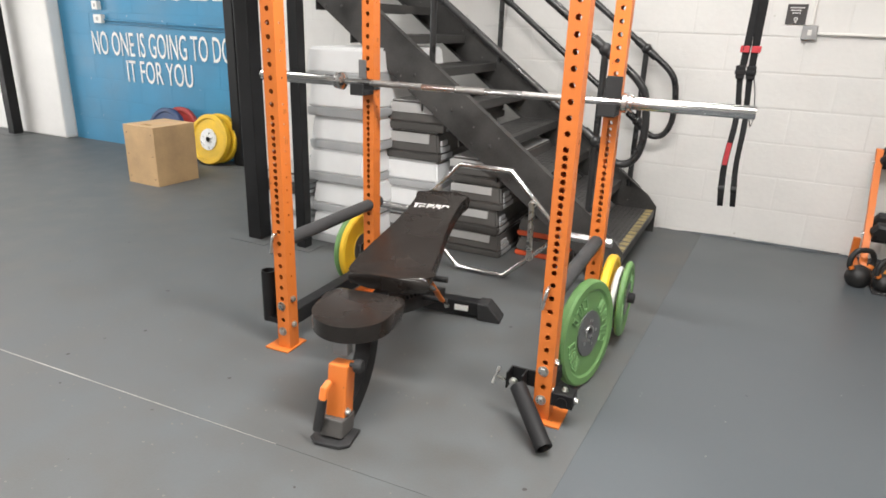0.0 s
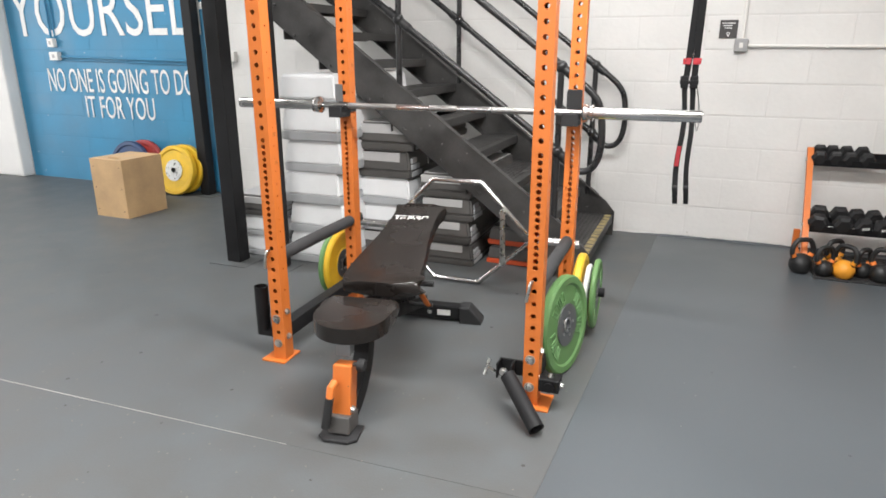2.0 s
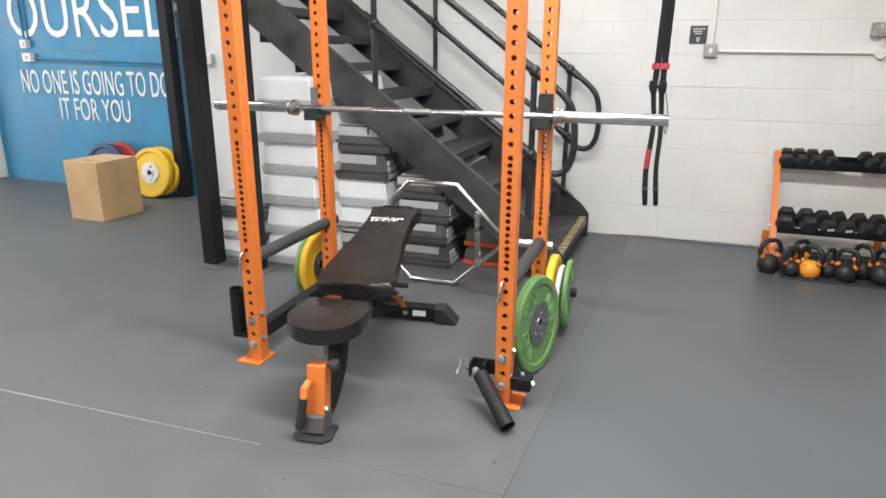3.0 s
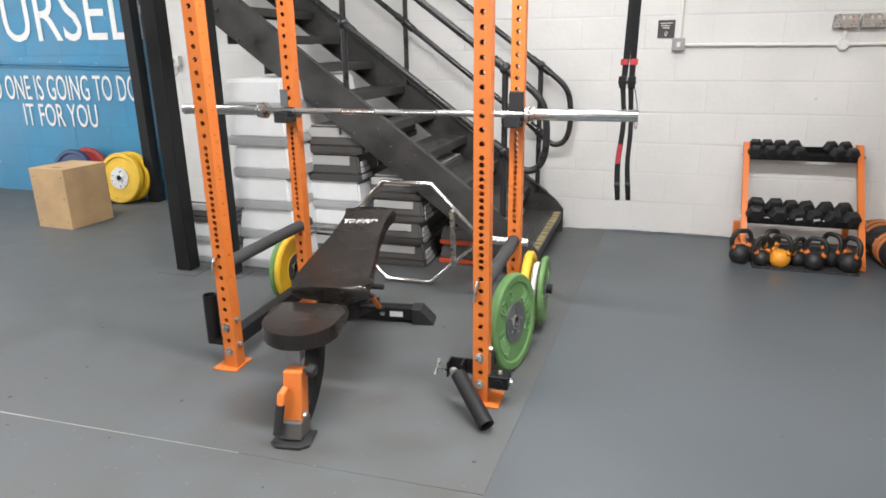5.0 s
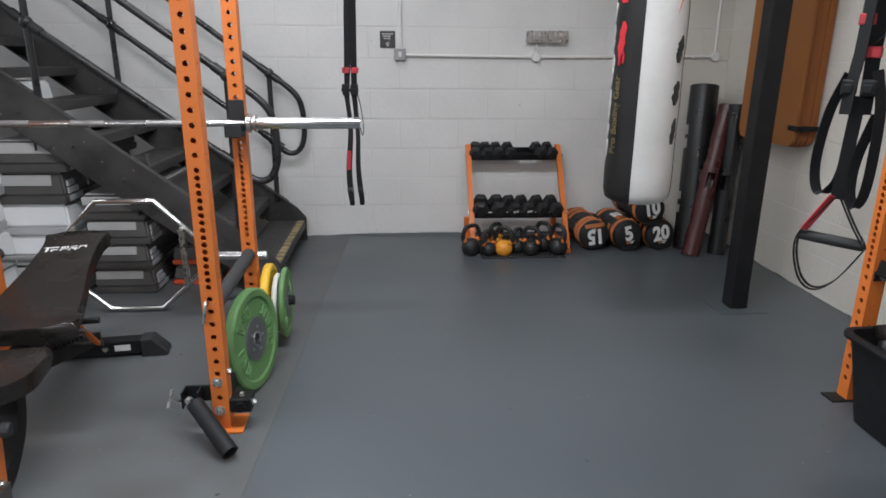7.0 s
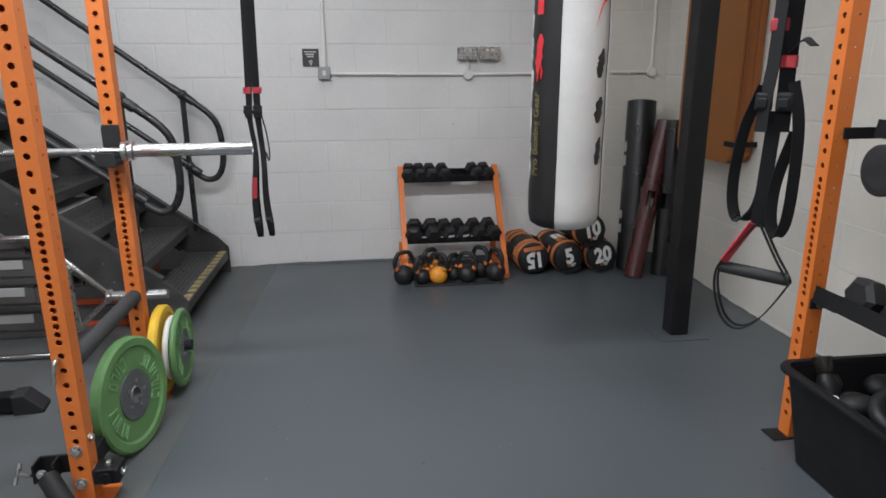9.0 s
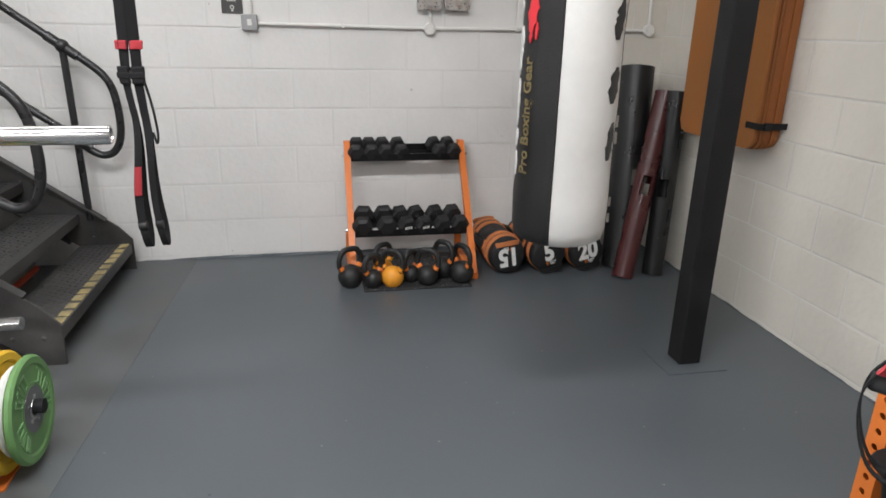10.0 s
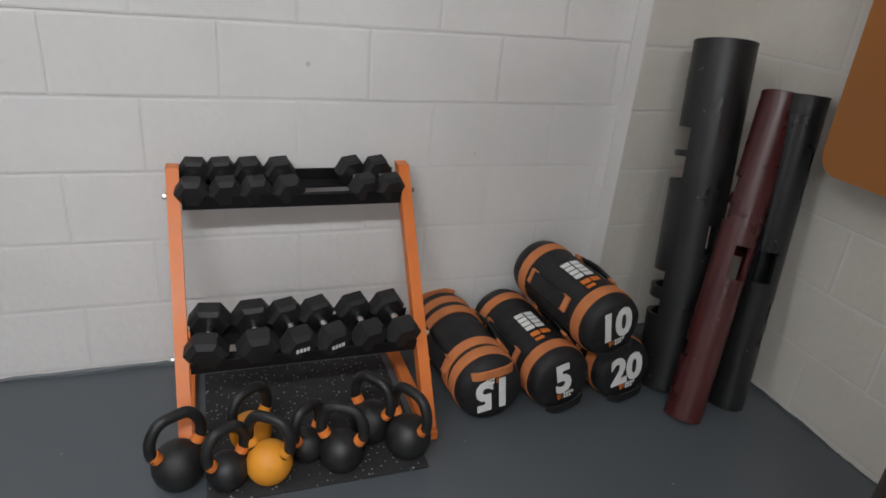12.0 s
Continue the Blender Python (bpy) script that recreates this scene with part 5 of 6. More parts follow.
# ---- sand bags
def sandbag(number, near, far, r, roll, label):
    near, far = Vector(near), Vector(far)
    L = (far - near).length
    m = Matrix.Translation(near) @ (far - near).to_track_quat("Z", "Y").to_matrix().to_4x4() @ pose(0, 0, 0, 0, 0, roll)
    t = thing("sandbag", label, "sandbag", m, "weighted sand bags")
    bm = bmesh.new()
    prof = [(0, 0.0), (r * 0.80, 0.002), (r * 0.93, 0.012), (r, 0.035)]
    for k in range(1, 8):
        prof.append((r * (1.0 + 0.025 * math.sin(k * 2.1)), 0.035 + (L - 0.07) * k / 8))
    prof += [(r, L - 0.035), (r * 0.93, L - 0.012), (r * 0.80, L - 0.002), (0, L)]
    lathe(bm, prof, 32)
    shade_smooth(part("body", bm, CORDURA, t), 50)
    for z in ((0.075, 0.135, L - 0.15, L - 0.08) if number == "15" else (0.07, L - 0.085)):
        bm = bmesh.new()
        lathe(bm, [(r * 0.99, z - 0.021), (r * 1.035, z - 0.021), (r * 1.04, z + 0.021), (r * 0.99, z + 0.021)], 32)
        shade_smooth(part("webbing_band", bm, BAND_ORANGE, t, "orange webbing band"), 40)
    for a in ((90, 205, 330) if number == "15" else (32, 155, 270)):
        bm = bmesh.new()
        mm = pose(0, 0, 0, 0, 0, a)
        ribbon(bm, [mm @ Vector(p) for p in curve_points([(r * 1.02, 0, 0.13), (r * 1.10, 0, 0.17), (r * 1.16, 0, L / 2), (r * 1.10, 0, L - 0.17), (r * 1.02, 0, L - 0.13)], 5)], 0.05, mm.to_3x3() @ Vector((0, 1, 0)), 0.008)
        part("grip_handle", bm, CORDURA, t, "padded black grip handle")
        for zz in (0.145, L - 0.145):
            part("handle_tab", box(bmesh.new(), r * 1.0, -0.028, zz - 0.018, r * 1.10, 0.028, zz + 0.018, 0.004, mm), BAND_ORANGE, t)
    for z, s in ((0.0, -1), (L, 1)):
        bm = bmesh.new()
        ribbon(bm, curve_points([(-r * 0.62, -r * 0.72, z - s * 0.006), (-r * 0.35, -r * 0.78, z + s * 0.012), (r * 0.35, -r * 0.78, z + s * 0.012), (r * 0.62, -r * 0.72, z - s * 0.006)], 4), 0.028, (0, 1, 0), 0.007)
        part("end_handle", bm, BAND_ORANGE if number == "15" else CORDURA, t, "orange end handle" if number == "15" else "black end handle")
    flip = pose(0, 0, -0.0015, 0, 180, 0)
    lettering("number", number, r * 1.34, PRINT_WHITE, t, flip @ pose(0, -r * (0.42 if number == "15" else 0.27), 0), 0.0012, "bold white number", 0.84, "CENTER", 0.042)
    bm = bmesh.new()
    for x0, y0, x1, y1, in ((-0.030, -0.045, -0.010, -0.040), (-0.026, -0.062, -0.021, -0.045), (-0.017, -0.056, -0.010, -0.051)):
        box(bm, x0, y0, 0, x1, y1, 0.001, 0, flip)
    part("emblem", bm, PRINT_ORANGE, t)
    bm = bmesh.new()
    for k in range(4):
        box(bm, -0.004 + 0.010 * k, -0.050, 0, 0.003 + 0.010 * k, -0.040, 0.001, 0, flip)
    for k in range(3):
        box(bm, -0.004 + 0.010 * k, -0.062, 0, 0.003 + 0.010 * k, -0.053, 0.001, 0, flip)
    part("small_print", bm, PRINT_WHITE, t)
    bm = bmesh.new()
    for j in range(2):
        for k in range(4):
            mm = pose(0, 0, 0, 0, 0, 84 + 19 * j) @ pose(r * 1.028, 0, L * 0.36 + 0.026 * k)
            box(bm, 0, -0.016, 0, 0.002, 0.016, 0.020, 0, mm)
    part("side_print", bm, PRINT_WHITE, t)
    bm = bmesh.new()
    for z0, z1, a0 in ((0.27, 0.285, 84), (0.27, 0.285, 103), (0.30, 0.31, 84)):
        box(bm, 0, -0.016, 0, 0.002, 0.016, (z1 - z0) * 1.5, 0, pose(0, 0, 0, 0, 0, a0) @ pose(r * 1.028, 0, L * 0.36 - z1 + 0.245))
    part("side_emblem", bm, PRINT_ORANGE, t)
    return t


RB = 0.112
sandbag("15", (1.795, 4.46, RB + 0.004), (1.775, 4.96, RB + 0.004), RB, 172, "black and orange sand bag marked 15, lying upside down")
sandbag("5", (2.05, 4.46, RB + 0.004), (2.015, 4.95, RB + 0.004), RB, -14, "black and orange sand bag marked 5 on the floor")
sandbag("20", (2.298, 4.465, RB + 0.004), (2.262, 4.93, RB + 0.004), RB, -12, "black and orange sand bag marked 20 under another")
sandbag("10", (2.205, 4.455, RB * 2 + 0.083), (2.145, 4.93, RB * 2 + 0.10), RB, -14, "black and orange sand bag marked 10, stacked on top")


# ---- loaded movement tubes in the corner
def grip_tube(base, top, r, mat, turn, label, slots):
    base, top = Vector(base), Vector(top)
    L = (top - base).length
    m = Matrix.Translation(base) @ (top - base).to_track_quat("Z", "Y").to_matrix().to_4x4() @ pose(0, 0, 0, 0, 0, turn)
    t = thing("movement_tube", label, "exercise tube", m, "rubber movement tubes")
    seg, rows = 32, 60
    inv = m.to_3x3().inverted()
    local = []
    for az, z0, da, dz in slots:
        v = inv @ Vector((math.cos(radians(az)), math.sin(radians(az)), 0))
        local.append((math.degrees(math.atan2(v.y, v.x)), z0, da, dz))
    wall = 0.014
    def gone(k, j):
        a, z = 360.0 * (k + 0.5) / seg, L * (j + 0.5) / rows
        for a0, z0, da, dz in local:
            if abs((a - a0 + 180) % 360 - 180) < da and abs(z - z0) < dz:
                return True
        return False
    bm = bmesh.new()
    grid = [[[bm.verts.new((rr * math.cos(2 * math.pi * k / seg), rr * math.sin(2 * math.pi * k / seg), L * j / rows)) for k in range(seg)] for j in range(rows + 1)] for rr in (r, r - wall)]
    for j in range(rows):
        for k in range(seg):
            if gone(k, j):
                continue
            k2 = (k + 1) % seg
            bm.faces.new((grid[0][j][k], grid[0][j][k2], grid[0][j + 1][k2], grid[0][j + 1][k]))
            bm.faces.new((grid[1][j][k], grid[1][j + 1][k], grid[1][j + 1][k2], grid[1][j][k2]))
            for dk, dj, e in ((1, 0, ((j, k2), (j + 1, k2))), (-1, 0, ((j + 1, k), (j, k))), (0, 1, ((j + 1, k2), (j + 1, k))), (0, -1, ((j, k), (j, k2)))):
                kk, jj = (k + dk) % seg, j + dj
                if jj < 0 or jj >= rows or gone(kk, jj):
                    (j1, k1), (j2, k3) = e
                    bm.faces.new((grid[0][j1][k1], grid[1][j1][k1], grid[1][j2][k3], grid[0][j2][k3]))
    shade_smooth(part("shell", bm, mat, t), 50)
    for z in (0.0, L):
        bm = bmesh.new()
        lathe(bm, [(r - wall + 0.001, z - 0.004), (r + 0.0015, z - 0.004), (r + 0.0015, z + 0.003), (r - 0.002, z + 0.005), (r - wall + 0.003, z + 0.005), (r - wall + 0.001, z + 0.003)], 32, None, True)
        shade_smooth(part("end_rim", bm, mat, t), 40)
    return t


SLOTS = [(136, 0.79, 52, 0.033), (136, 0.89, 52, 0.033), (136, 0.29, 52, 0.033), (136, 0.39, 52, 0.033), (278, 0.56, 22, 0.05), (20, 0.56, 22, 0.05)]
grip_tube((2.535, 4.535, 0.0), (2.64, 4.77, 1.185), 0.102, TUBE_BLACK, 205, "large charcoal rubber movement tube leaning in the corner", SLOTS)
grip_tube((2.475, 4.345, 0.0), (2.74, 4.575, 1.055), 0.062, MAROON, 185, "maroon rubber movement tube leaning between black ones", [(140, 0.72, 40, 0.028), (140, 0.81, 40, 0.028), (140, 0.24, 40, 0.028), (252, 0.55, 26, 0.055), (30, 0.52, 30, 0.05)])
grip_tube((2.685, 4.375, 0.0), (2.78, 4.51, 1.065), 0.062, TUBE_BLACK, 270, "slim charcoal rubber movement tube against the wall", [(300, 0.78, 26, 0.028), (300, 0.88, 26, 0.028), (300, 0.26, 26, 0.028), (300, 0.36, 26, 0.028), (230, 0.52, 30, 0.055)])


# ---- exercise mats hung on the side wall
for k in range(9):
    x = 2.722 + 0.0155 * k
    t = thing("exercise_mat", "tan foam exercise mat hung among others on the wall", "exercise mat", pose(x, 4.03 + 0.004 * math.sin(k * 1.7), 0.872 + 0.006 * math.sin(k * 2.7)), "tan exercise mats")
    bm = bmesh.new()
    m = Matrix(((0, 0, 1, 0), (1, 0, 0, 0), (0, 1, 0, 0), (0, 0, 0, 1)))
    prism(bm, [(px, py + 0.65) for px, py in rounded(0.645, 1.30, 0.06)], 0.0142, m, 0.003)
    # mats behind the first take a slightly darker tan that varies by piece
    part("sheet", bm, TAN_MAT if k == 0 else DARKER_TAN_MAT, t)
strap = thing("mat_strap", "black webbing strap round the hung mats", "strap", pose(2.722, 3.70, 0.985))
part("webbing", box(bmesh.new(), -0.004, -0.028, -0.014, 0.142, -0.022, 0.016, 0.001), WEBBING, strap)
part("face_band", box(bmesh.new(), -0.0045, -0.0215, -0.014, -0.0015, 0.075, 0.016, 0.0005), WEBBING, strap)
part("buckle", box(bmesh.new(), 0.02, -0.034, -0.018, 0.055, -0.0285, 0.020, 0.002), BLACK_STEEL, strap)


# ---- punch bag
def punch_bag(x, y, z, r, h):
    t = thing("punch_bag", "tall black and white leather punch bag with worn print", "punch bag", pose(x, y, z))
    prof = [(0.0, 0.0), (r * 0.80, 0.0), (r * 0.94, 0.014), (r, 0.05)] + [(r * (1 + 0.012 * math.sin(k * 1.9)), 0.05 + (h - 0.1) * k / 14) for k in range(1, 14)] + [(r, h - 0.05), (r * 0.93, h - 0.01), (0, h)]
    def sector(name, a0, a1, mat, label):
        n = max(4, int((a1 - a0) / 7))
        bm = bmesh.new()
        rows = [[bm.verts.new((pr * math.cos(radians(a0 + (a1 - a0) * k / n)), pr * math.sin(radians(a0 + (a1 - a0) * k / n)), pz)) for k in range(n + 1)] for pr, pz in prof[1:-1]]
        for a, b in zip(rows, rows[1:]):
            for k in range(n):
                bm.faces.new((a[k], a[k + 1], b[k + 1], b[k]))
        return shade_smooth(part(name, bm, mat, t, label), 60)
    sector("black_panel", -15, 238, BAG_BLACK, "black leather panel")
    sector("white_panel", 238, 345, BAG_WHITE, "white leather panel")
    bm = bmesh.new()
    lathe(bm, [(0, 0.0), (r * 0.80, 0.0)], 40)
    lathe(bm, [(0, h), (r * 0.93, h - 0.01)], 40)
    part("end_cap", bm, BAG_BLACK, t)
    for a in (238, 345):
        bm = bmesh.new()
        tube(bm, [((pr + 0.001) * math.cos(radians(a)), (pr + 0.001) * math.sin(radians(a)), pz) for pr, pz in prof[2:-2]], 0.0035, 6)
        part("seam", bm, BAG_BLACK, t)
    # gold words run up the black panel
    ob = lettering("gold_lettering", "Pro Boxing Gear", 0.056, PRINT_GOLD, t, Matrix.Identity(4), 0.0008, "gold vertical lettering", 1.0, "LEFT", 0.02)
    for v in ob.data.vertices:
        a = radians(196) + (0.02 - v.co.y) / r
        rr = r * 1.0145 + 0.0008 + v.co.z
        v.co = (rr * math.cos(a), rr * math.sin(a), 0.235 + v.co.x * 0.96)
    # worn logo shapes on the white panel and red marks on the black one
    def patch(name, a0, z0, shape, mat, label):
        bm = bmesh.new()
        pts = [bm.verts.new(((r * 1.016) * math.cos(radians(a0) + u / r), (r * 1.016) * math.sin(radians(a0) + u / r), z0 + w)) for u, w in shape]
        bm.faces.new(pts)
        ex = bmesh.ops.extrude_face_region(bm, geom=list(bm.faces))
        for g in ex["geom"]:
            if isinstance(g, bmesh.types.BMVert):
                g.co.x *= 0.985
                g.co.y *= 0.985
        part(name, bm, mat, t, label)
    patch("red_mark", 300, 0.87, [(-0.02, 0.0), (0.02, 0.09), (0.045, 0.10), (0.045, 0.15), (0.0, 0.06)], PRINT_RED, "red chevron mark")
    patch("red_mark", 300, 0.87, [(0.0, 0.16), (0.045, 0.12), (0.045, 0.20), (-0.012, 0.27), (-0.012, 0.20)], PRINT_RED, "red chevron mark")
    def torn(name, a0, z0, w, h, mat, label, rnd):
        """A ragged upright patch that follows the round of the bag, as print looks when it has flaked."""
        bm = bmesh.new()
        rows, n = [], 12
        for k in range(n + 1):
            f = k / n
            taper = 0.35 + 0.65 * min(1.0, 4 * f, 4 * (1 - f))
            u0, u1 = -w * taper * rnd.uniform(0.55, 1.0), w * taper * rnd.uniform(0.55, 1.0)
            lean = w * 0.6 * (f - 0.5)
            rows.append([[bm.verts.new((rr * math.cos(radians(a0) + (lean + u0 + (u1 - u0) * c / 4) / r), rr * math.sin(radians(a0) + (lean + u0 + (u1 - u0) * c / 4) / r), z0 + h * f)) for c in range(5)] for rr in (r * 1.0155, r * 0.985)])
        for a, b in zip(rows, rows[1:]):
            for c in range(4):
                bm.faces.new((a[0][c], a[0][c + 1], b[0][c + 1], b[0][c]))
            for c in (0, 4):
                bm.faces.new((a[0][c], b[0][c], b[1][c], a[1][c]))
        for row in (rows[0], rows[-1]):
            for c in range(4):
                bm.faces.new((row[0][c], row[1][c], row[1][c + 1], row[0][c + 1]))
        part(name, bm, mat, t, label)
    rnd = random.Random(11)
    for z0, w, h in ((0.66, 0.030, 0.12), (0.47, 0.032, 0.11), (0.29, 0.026, 0.12)):
        torn("worn_patch", 308 + rnd.uniform(-2, 4), z0, w, h, BAG_BLACK, "flaking black print", rnd)
    torn("red_mark", 200, 0.68, 0.028, 0.16, PRINT_RED, "red paint-like splash", rnd)
    torn("red_mark", 197, 0.645, 0.007, 0.06, PRINT_RED, "red paint drip", rnd)
    torn("red_mark", 206, 0.655, 0.006, 0.05, PRINT_RED, "red paint drip", rnd)
    patch("red_mark", 200, 0.92, [(-0.02, 0.0), (0.02, 0.0), (0.02, 0.09), (-0.02, 0.09)], PRINT_RED, "red label")
    for z0, w, h in ((0.20, 0.022, 0.10), (0.315, 0.018, 0.06), (0.385, 0.026, 0.15), (0.545, 0.024, 0.15), (0.71, 0.028, 0.12), (0.845, 0.02, 0.08)):
        torn("worn_patch", 170 + rnd.uniform(-3, 2), z0, w, h, BAG_WHITE, "flaking white print", rnd)
    for sx, sy in ((1, 1), (-1, 1), (1, -1), (-1, -1)):
        bm = bmesh.new()
        tube(bm, [(sx * r * 0.6, sy * r * 0.6, h - 0.006), (0, 0, h + 0.30)], 0.006, 8)
        part("hanging_chain", bm, ZINC, t)
    bm = bmesh.new()
    tube(bm, [(0, 0, h + 0.29), (0, 0, TOP - z - 0.005)], 0.010, 8)
    part("hanging_chain", bm, ZINC, t)
    return t


punch_bag(1.526, 3.05, 0.706, 0.160, 1.55)


# ---- storage rack by the side wall with a tub of gloves
store = thing("storage_rack", "orange perforated storage rack with black shelves by the wall", "storage rack", pose(0.008, 0.03, 0))
for y in (2.255, 1.05):
    m = pose(2.242, y, 0.006, 0, 0, 0)
    ob = upright("upright", 2.2, 0.062, store, 0, 0)
    ob.data.transform(m @ pose(0, 0, 0, 0, 0, 90))
    bm = bmesh.new()
    box(bm, 2.145, y - 0.04, 0.0, 2.80, y + 0.04, 0.006, 0.001)
    part("foot_plate", bm, BLACK_STEEL, store, "black foot plate")
    bm = bmesh.new()
    tube(bm, [(2.78, y, 0.006), (2.42, y, 2.15)], 0.03, 4)
    part("rear_leg", bm, ORANGE, store)
for z, x in ((0.56, 2.262), (1.18, 2.40)):
    m = pose(x, 0, z + 0.035 if z < 1 else 1.19, 0, 10, 0)
    far = 2.2155
    bm = bmesh.new()
    box(bm, -0.04, 1.05, -0.03, -0.034, far, 0.03, 0, m)
    box(bm, -0.034, 1.05, -0.03, 0.30, far, -0.024, 0, m)
    box(bm, 0.294, 1.05, -0.024, 0.30, far, 0.03, 0, m)
    box(bm, -0.044, far - 0.12, -0.032, 0.30, far - 0.006, -0.031, 0, m)
    part("shelf", bm, BLACK_STEEL, store, "black folded steel shelf")
    bm = bmesh.new()
    box(bm, (x if z < 1 else 2.29) - 0.046, 2.216, z - 0.02, x + 0.30, 2.222, z + 0.02, 0.002)
    part("shelf_bracket", bm, BLACK_STEEL, store)
    bolt(store, (x - 0.01, 2.215, z), (0, -1, 0), 0.013)
for y, r in ((2.10, 0.072), (1.92, 0.074), (1.73, 0.076)):
    dumbbell(r, 0.26, "black hex dumbbell on the storage rack shelf", pose(2.40, y, 0.553 + r * 0.866, 0, 10, 0) @ pose(0, 0, 0, 0, 0, 90))
for y, r in ((2.09, 0.085), (1.90, 0.085)):
    bm = bmesh.new()
    box(bm, 2.392, y - 0.03, 1.05, 2.428, y - 0.024, 1.165)
    box(bm, 2.392, y + 0.024, 1.05, 2.428, y + 0.03, 1.165)
    box(bm, 2.392, y - 0.024, 1.05, 2.428, y + 0.024, 1.056)
    part("hanger", bm, BLACK_STEEL, store, "black steel hanger under the shelf")
    t = thing("round_dumbbell", "black ridged round dumbbell hung under the upper shelf", "dumbbell", pose(2.41, y, 1.0725), "round dumbbells")
    bm = bmesh.new()
    for s in (-1, 1):
        prof = [(0, s * 0.05)]
        for k in range(5):
            prof += [(r * 0.94, s * (0.05 + 0.018 * k)), (r, s * (0.055 + 0.018 * k)), (r, s * (0.063 + 0.018 * k)), (r * 0.94, s * (0.067 + 0.018 * k))]
        prof += [(r * 0.7, s * 0.142), (0, s * 0.142)]
        lathe(bm, prof, 28, pose(0, 0, 0, 0, 90, 0))
    part("plates", bm, BLACK_RUBBER, t)
    part("handle", tube(bmesh.new(), [(-0.05, 0, 0), (0.05, 0, 0)], 0.016, 12), CHROME, t)

tub = thing("plastic_tub", "open black plastic tub filled with gloves and pads", "tub", pose(2.35, 1.76, 0.0))
def tub_ring(bm, hx, hy, z, rad):
    return [bm.verts.new((px, py, z)) for px, py in rounded(2 * hx, 2 * hy, rad, 4)]
bm = bmesh.new()
rings = [tub_ring(bm, *a) for a in ((0.205, 0.355, 0.0, 0.05), (0.215, 0.365, 0.01, 0.05), (0.265, 0.405, 0.354, 0.05), (0.260, 0.400, 0.354, 0.05), (0.208, 0.358, 0.02, 0.05))]
for a, b in zip(rings, rings[1:]):
    for k in range(len(a)):
        bm.faces.new((a[k], a[(k + 1) % len(a)], b[(k + 1) % len(a)], b[k]))
bm.faces.new(rings[0][::-1]), bm.faces.new(rings[-1])
shade_smooth(part("body", bm, TUB_PLASTIC, tub), 35)
bm = bmesh.new()
rings = [tub_ring(bm, *a) for a in ((0.266, 0.406, 0.350, 0.05), (0.285, 0.425, 0.352, 0.06), (0.288, 0.428, 0.364, 0.06), (0.283, 0.423, 0.375, 0.06), (0.262, 0.402, 0.375, 0.05), (0.259, 0.399, 0.356, 0.05))]
for a, b in zip(rings, rings[1:]):
    for k in range(len(a)):
        bm.faces.new((a[k], a[(k + 1) % len(a)], b[(k + 1) % len(a)], b[k]))
shade_smooth(part("rim", bm, TUB_PLASTIC, tub, "rolled black rim"), 35)


def glove(x, y, z, rx, ry, rz, size, pale):
    t = thing("boxing_glove", "black leather boxing glove with white cuff, in the tub" if pale else "black leather boxing glove lying in the tub", "boxing glove", pose(x, y, z, rx, ry, rz), "gloves in the tub")
    bm = bmesh.new()
    bmesh.ops.create_uvsphere(bm, u_segments=18, v_segments=12, radius=1.0)
    for v in bm.verts:
        v.co = Vector((v.co.x * 0.062, v.co.y * 0.052, v.co.z * 0.085 + 0.012 * v.co.x)) * size
    shade_smooth(part("fist", bm, CORDURA, t))
    bm = bmesh.new()
    bmesh.ops.create_uvsphere(bm, u_segments=12, v_segments=8, radius=1.0)
    for v in bm.verts:
        v.co = Vector((v.co.x * 0.026 + 0.055, v.co.y * 0.026 + 0.03, v.co.z * 0.05 - 0.01)) * size
    shade_smooth(part("thumb", bm, VINYL, t))
    bm = bmesh.new()
    lathe(bm, [(0.040 * size, -0.07 * size), (0.046 * size, -0.09 * size), (0.048 * size, -0.15 * size), (0.042 * size, -0.152 * size), (0.038 * size, -0.10 * size), (0, -0.09 * size)], 20)
    shade_smooth(part("cuff", bm, PRINT_WHITE if pale else VINYL, t, "pale wrist cuff" if pale else ""))


for a in ((2.215, 2.085, 0.305, 158, 14, 40, 0.72, False), (2.25, 1.985, 0.285, 80, 20, 60, 0.8, True), (2.40, 1.92, 0.26, 70, -20, 200, 1.0, False), (2.36, 1.70, 0.28, 85, 10, 20, 1.0, False), (2.31, 1.58, 0.29, 75, 15, 330, 0.9, True), (2.46, 1.74, 0.29, 60, 0, 150, 1.0, False), (2.42, 2.06, 0.30, 75, 10, 250, 0.9, True)):
    glove(*a)
t = thing("focus_pad", "round black stitched focus pad in the tub", "focus pad", pose(2.30, 1.87, 0.315, 20, -18, 30))
bm = bmesh.new()
tube(bm, [(0.078 * math.cos(radians(18 * k)), 0.064 * math.sin(radians(18 * k)), 0) for k in range(20)], 0.026, 12, closed=True)
shade_smooth(part("rim", bm, CORDURA, t))
t = thing("training_pads", "dark training pads filling the lower tub", "pads", pose(2.37, 1.76, 0.022))
bm = bmesh.new()
for k in range(6):
    box(bm, -0.18, -0.33 + 0.11 * k, 0.0, 0.18, -0.235 + 0.11 * k, 0.19 + 0.02 * math.sin(k * 2.1), 0.02, pose(0, 0, 0, 0, 0, 0))
part("pad_stack", bm, VINYL, t)


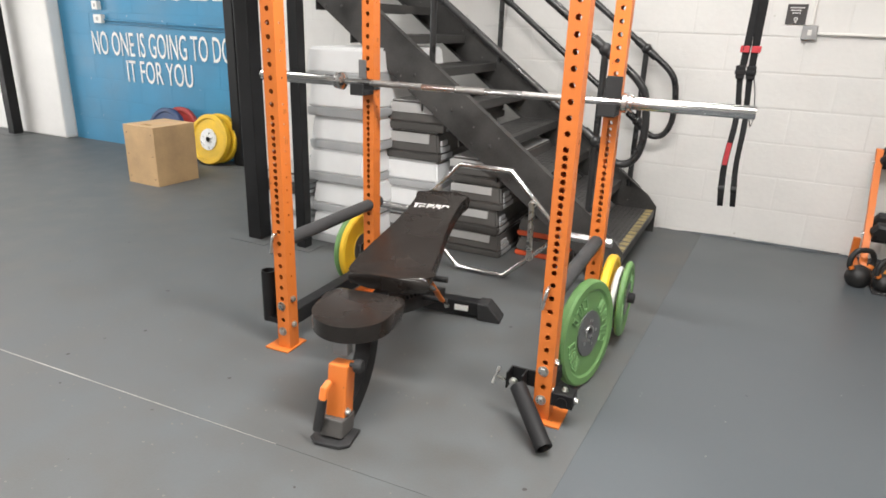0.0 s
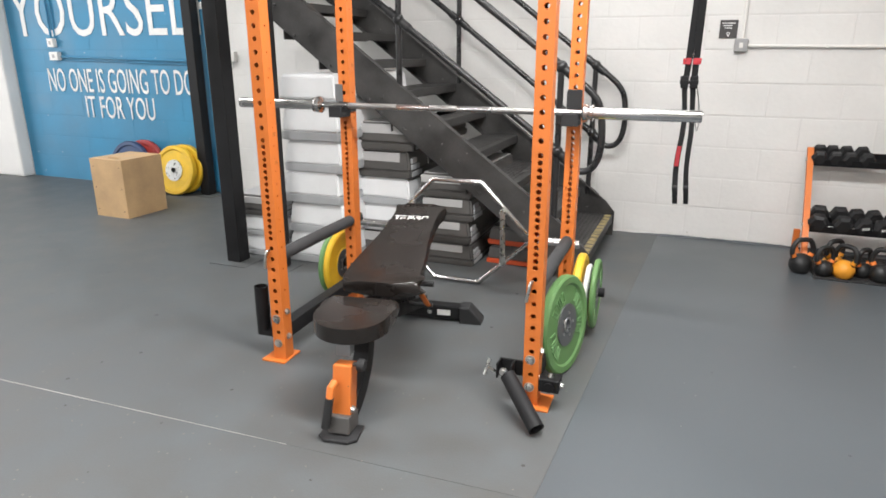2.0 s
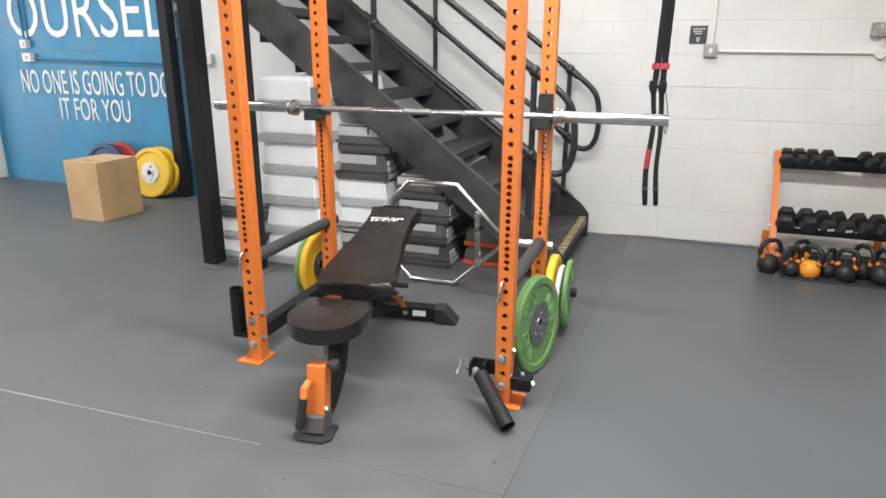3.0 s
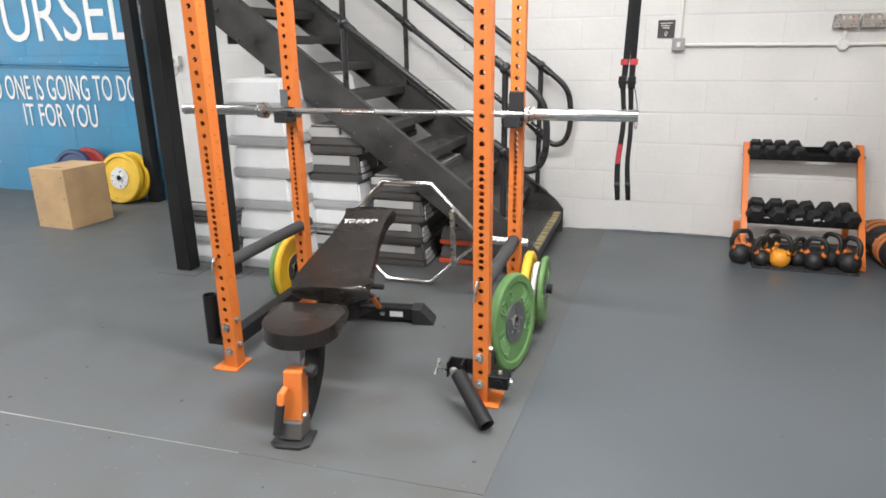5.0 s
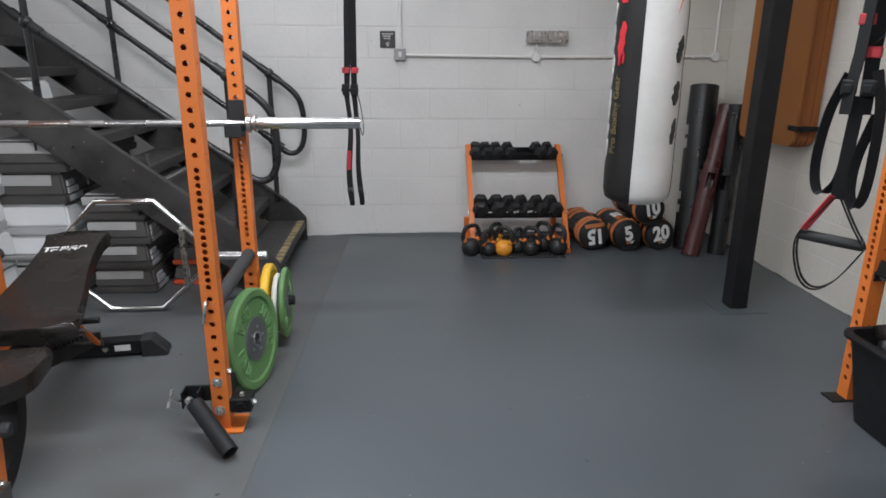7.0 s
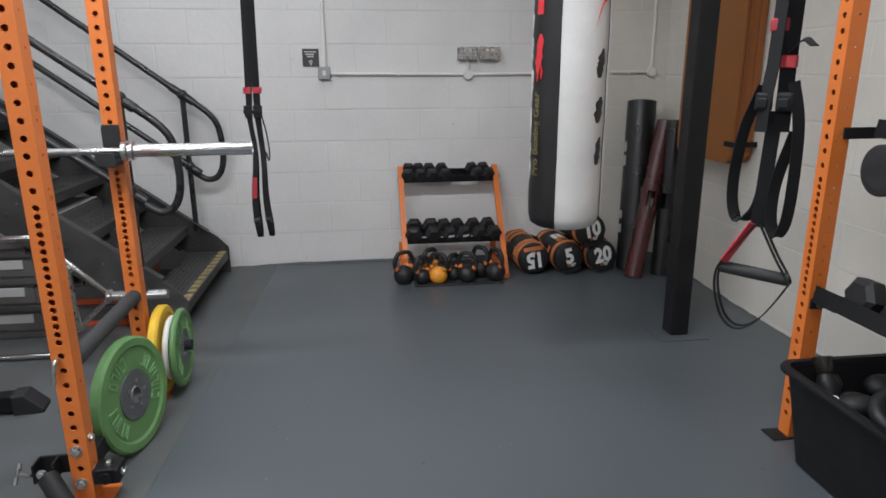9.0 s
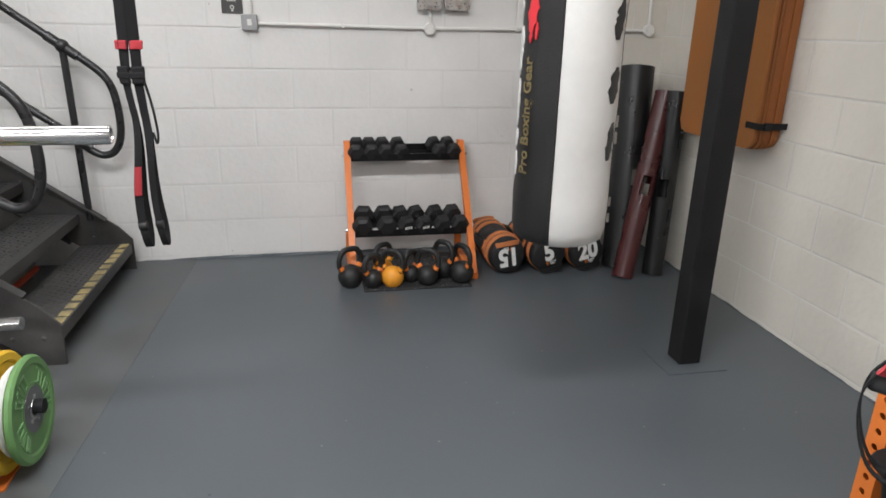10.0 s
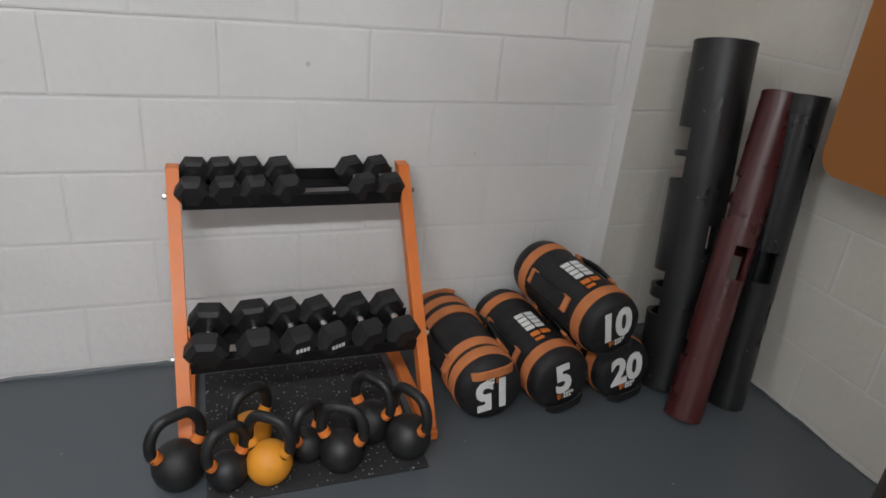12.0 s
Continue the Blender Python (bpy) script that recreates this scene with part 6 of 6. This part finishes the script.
# ---- floor paint lapping unevenly up the foot of the walls
def paint_lap(m, length, seed):
    rnd = random.Random(seed)
    bm = bmesh.new()
    n, h, prev = int(length / 0.035), 0.007, None
    for k in range(n + 1):
        h = min(0.017, max(0.002, h + rnd.uniform(-0.0045, 0.0045)))
        x = length * k / n
        row = [bm.verts.new(m @ Vector(p)) for p in ((x, 0.0, 0.0005), (x, -0.008 - rnd.uniform(0, 0.004), 0.0005), (x, -0.008, h * 0.6), (x, 0.0, h))]
        if prev:
            for a in range(3):
                bm.faces.new((prev[a], row[a], row[a + 1], prev[a + 1]))
        prev = row
    return structure("trim", bm, SMOOTH_FLOOR, "uneven grey floor paint lapping up the wall foot")


paint_lap(pose(-0.36, Y_N, 0), PIER_X + 0.36, 3)
paint_lap(pose(PIER_X, PIER_Y, 0), X_E - PIER_X, 4)
paint_lap(pose(X_E, PIER_Y - 0.01, 0, 0, 0, -90), 5.4, 5)


# wall blocks: each a shallow raised face on the wall behind
def block_mesh(w, h, mat, proud=0.005):
    bm = bmesh.new()
    g, b = 0.0025, 0.007
    a = [bm.verts.new((x, -0.001, z)) for x, z in ((g, g), (w - g, g), (w - g, h - g), (g, h - g))]
    c = [bm.verts.new((x, -proud, z)) for x, z in ((g + b, g + b), (w - g - b, g + b), (w - g - b, h - g - b), (g + b, h - g - b))]
    bm.faces.new(c)
    for i in range(4):
        bm.faces.new((a[i], a[(i + 1) % 4], c[(i + 1) % 4], c[i]))
    me = bpy.data.meshes.new("block")
    bmesh.ops.recalc_face_normals(bm, faces=bm.faces)
    bm.to_mesh(me)
    bm.free()
    me.materials.append(mat)
    return me


BLOCK_MESHES = {}


def block(parent, along, z, w, mat, base):
    """One block face; base maps the wall's own x to the world."""
    key = (round(w, 3), mat.name)
    if key not in BLOCK_MESHES:
        BLOCK_MESHES[key] = block_mesh(w, 0.225, mat, 0.0018 if mat is BLUE_WALL else 0.0021)
    ob = new("block", BLOCK_MESHES[key])
    ob.matrix_world = base @ pose(along, random.uniform(-0.0015, 0.0), z)
    ob.parent = parent


def lay_blocks(parent, start, end, phase, rows, base, blue=None, paint=WHITE_WALL):
    for k in range(rows):
        z = -0.205 + 0.225 * k
        a0 = phase + (0.225 if k % 2 else 0.0)
        a = a0 - 0.45 * math.ceil((a0 - start) / 0.45)
        while a < end - 0.02:
            cuts = [max(a, start), min(a + 0.45, end)]
            for edge in (blue or ()):
                if cuts[0] + 0.02 < edge < cuts[-1] - 0.02:
                    cuts = sorted(cuts + [edge])
            for c0, c1 in zip(cuts, cuts[1:]):
                if c1 - c0 > 0.02:
                    mid = (c0 + c1) / 2
                    mat = BLUE_WALL if blue and blue[0] < mid < blue[1] else paint
                    block(parent, c0, z, c1 - c0, mat, base)
            a += 0.45


lay_blocks(wall_north, BLUE_A, PIER_X, 1.93 + 0.225, 11, pose(0, Y_N, 0), (BLUE_A, BLUE_B))
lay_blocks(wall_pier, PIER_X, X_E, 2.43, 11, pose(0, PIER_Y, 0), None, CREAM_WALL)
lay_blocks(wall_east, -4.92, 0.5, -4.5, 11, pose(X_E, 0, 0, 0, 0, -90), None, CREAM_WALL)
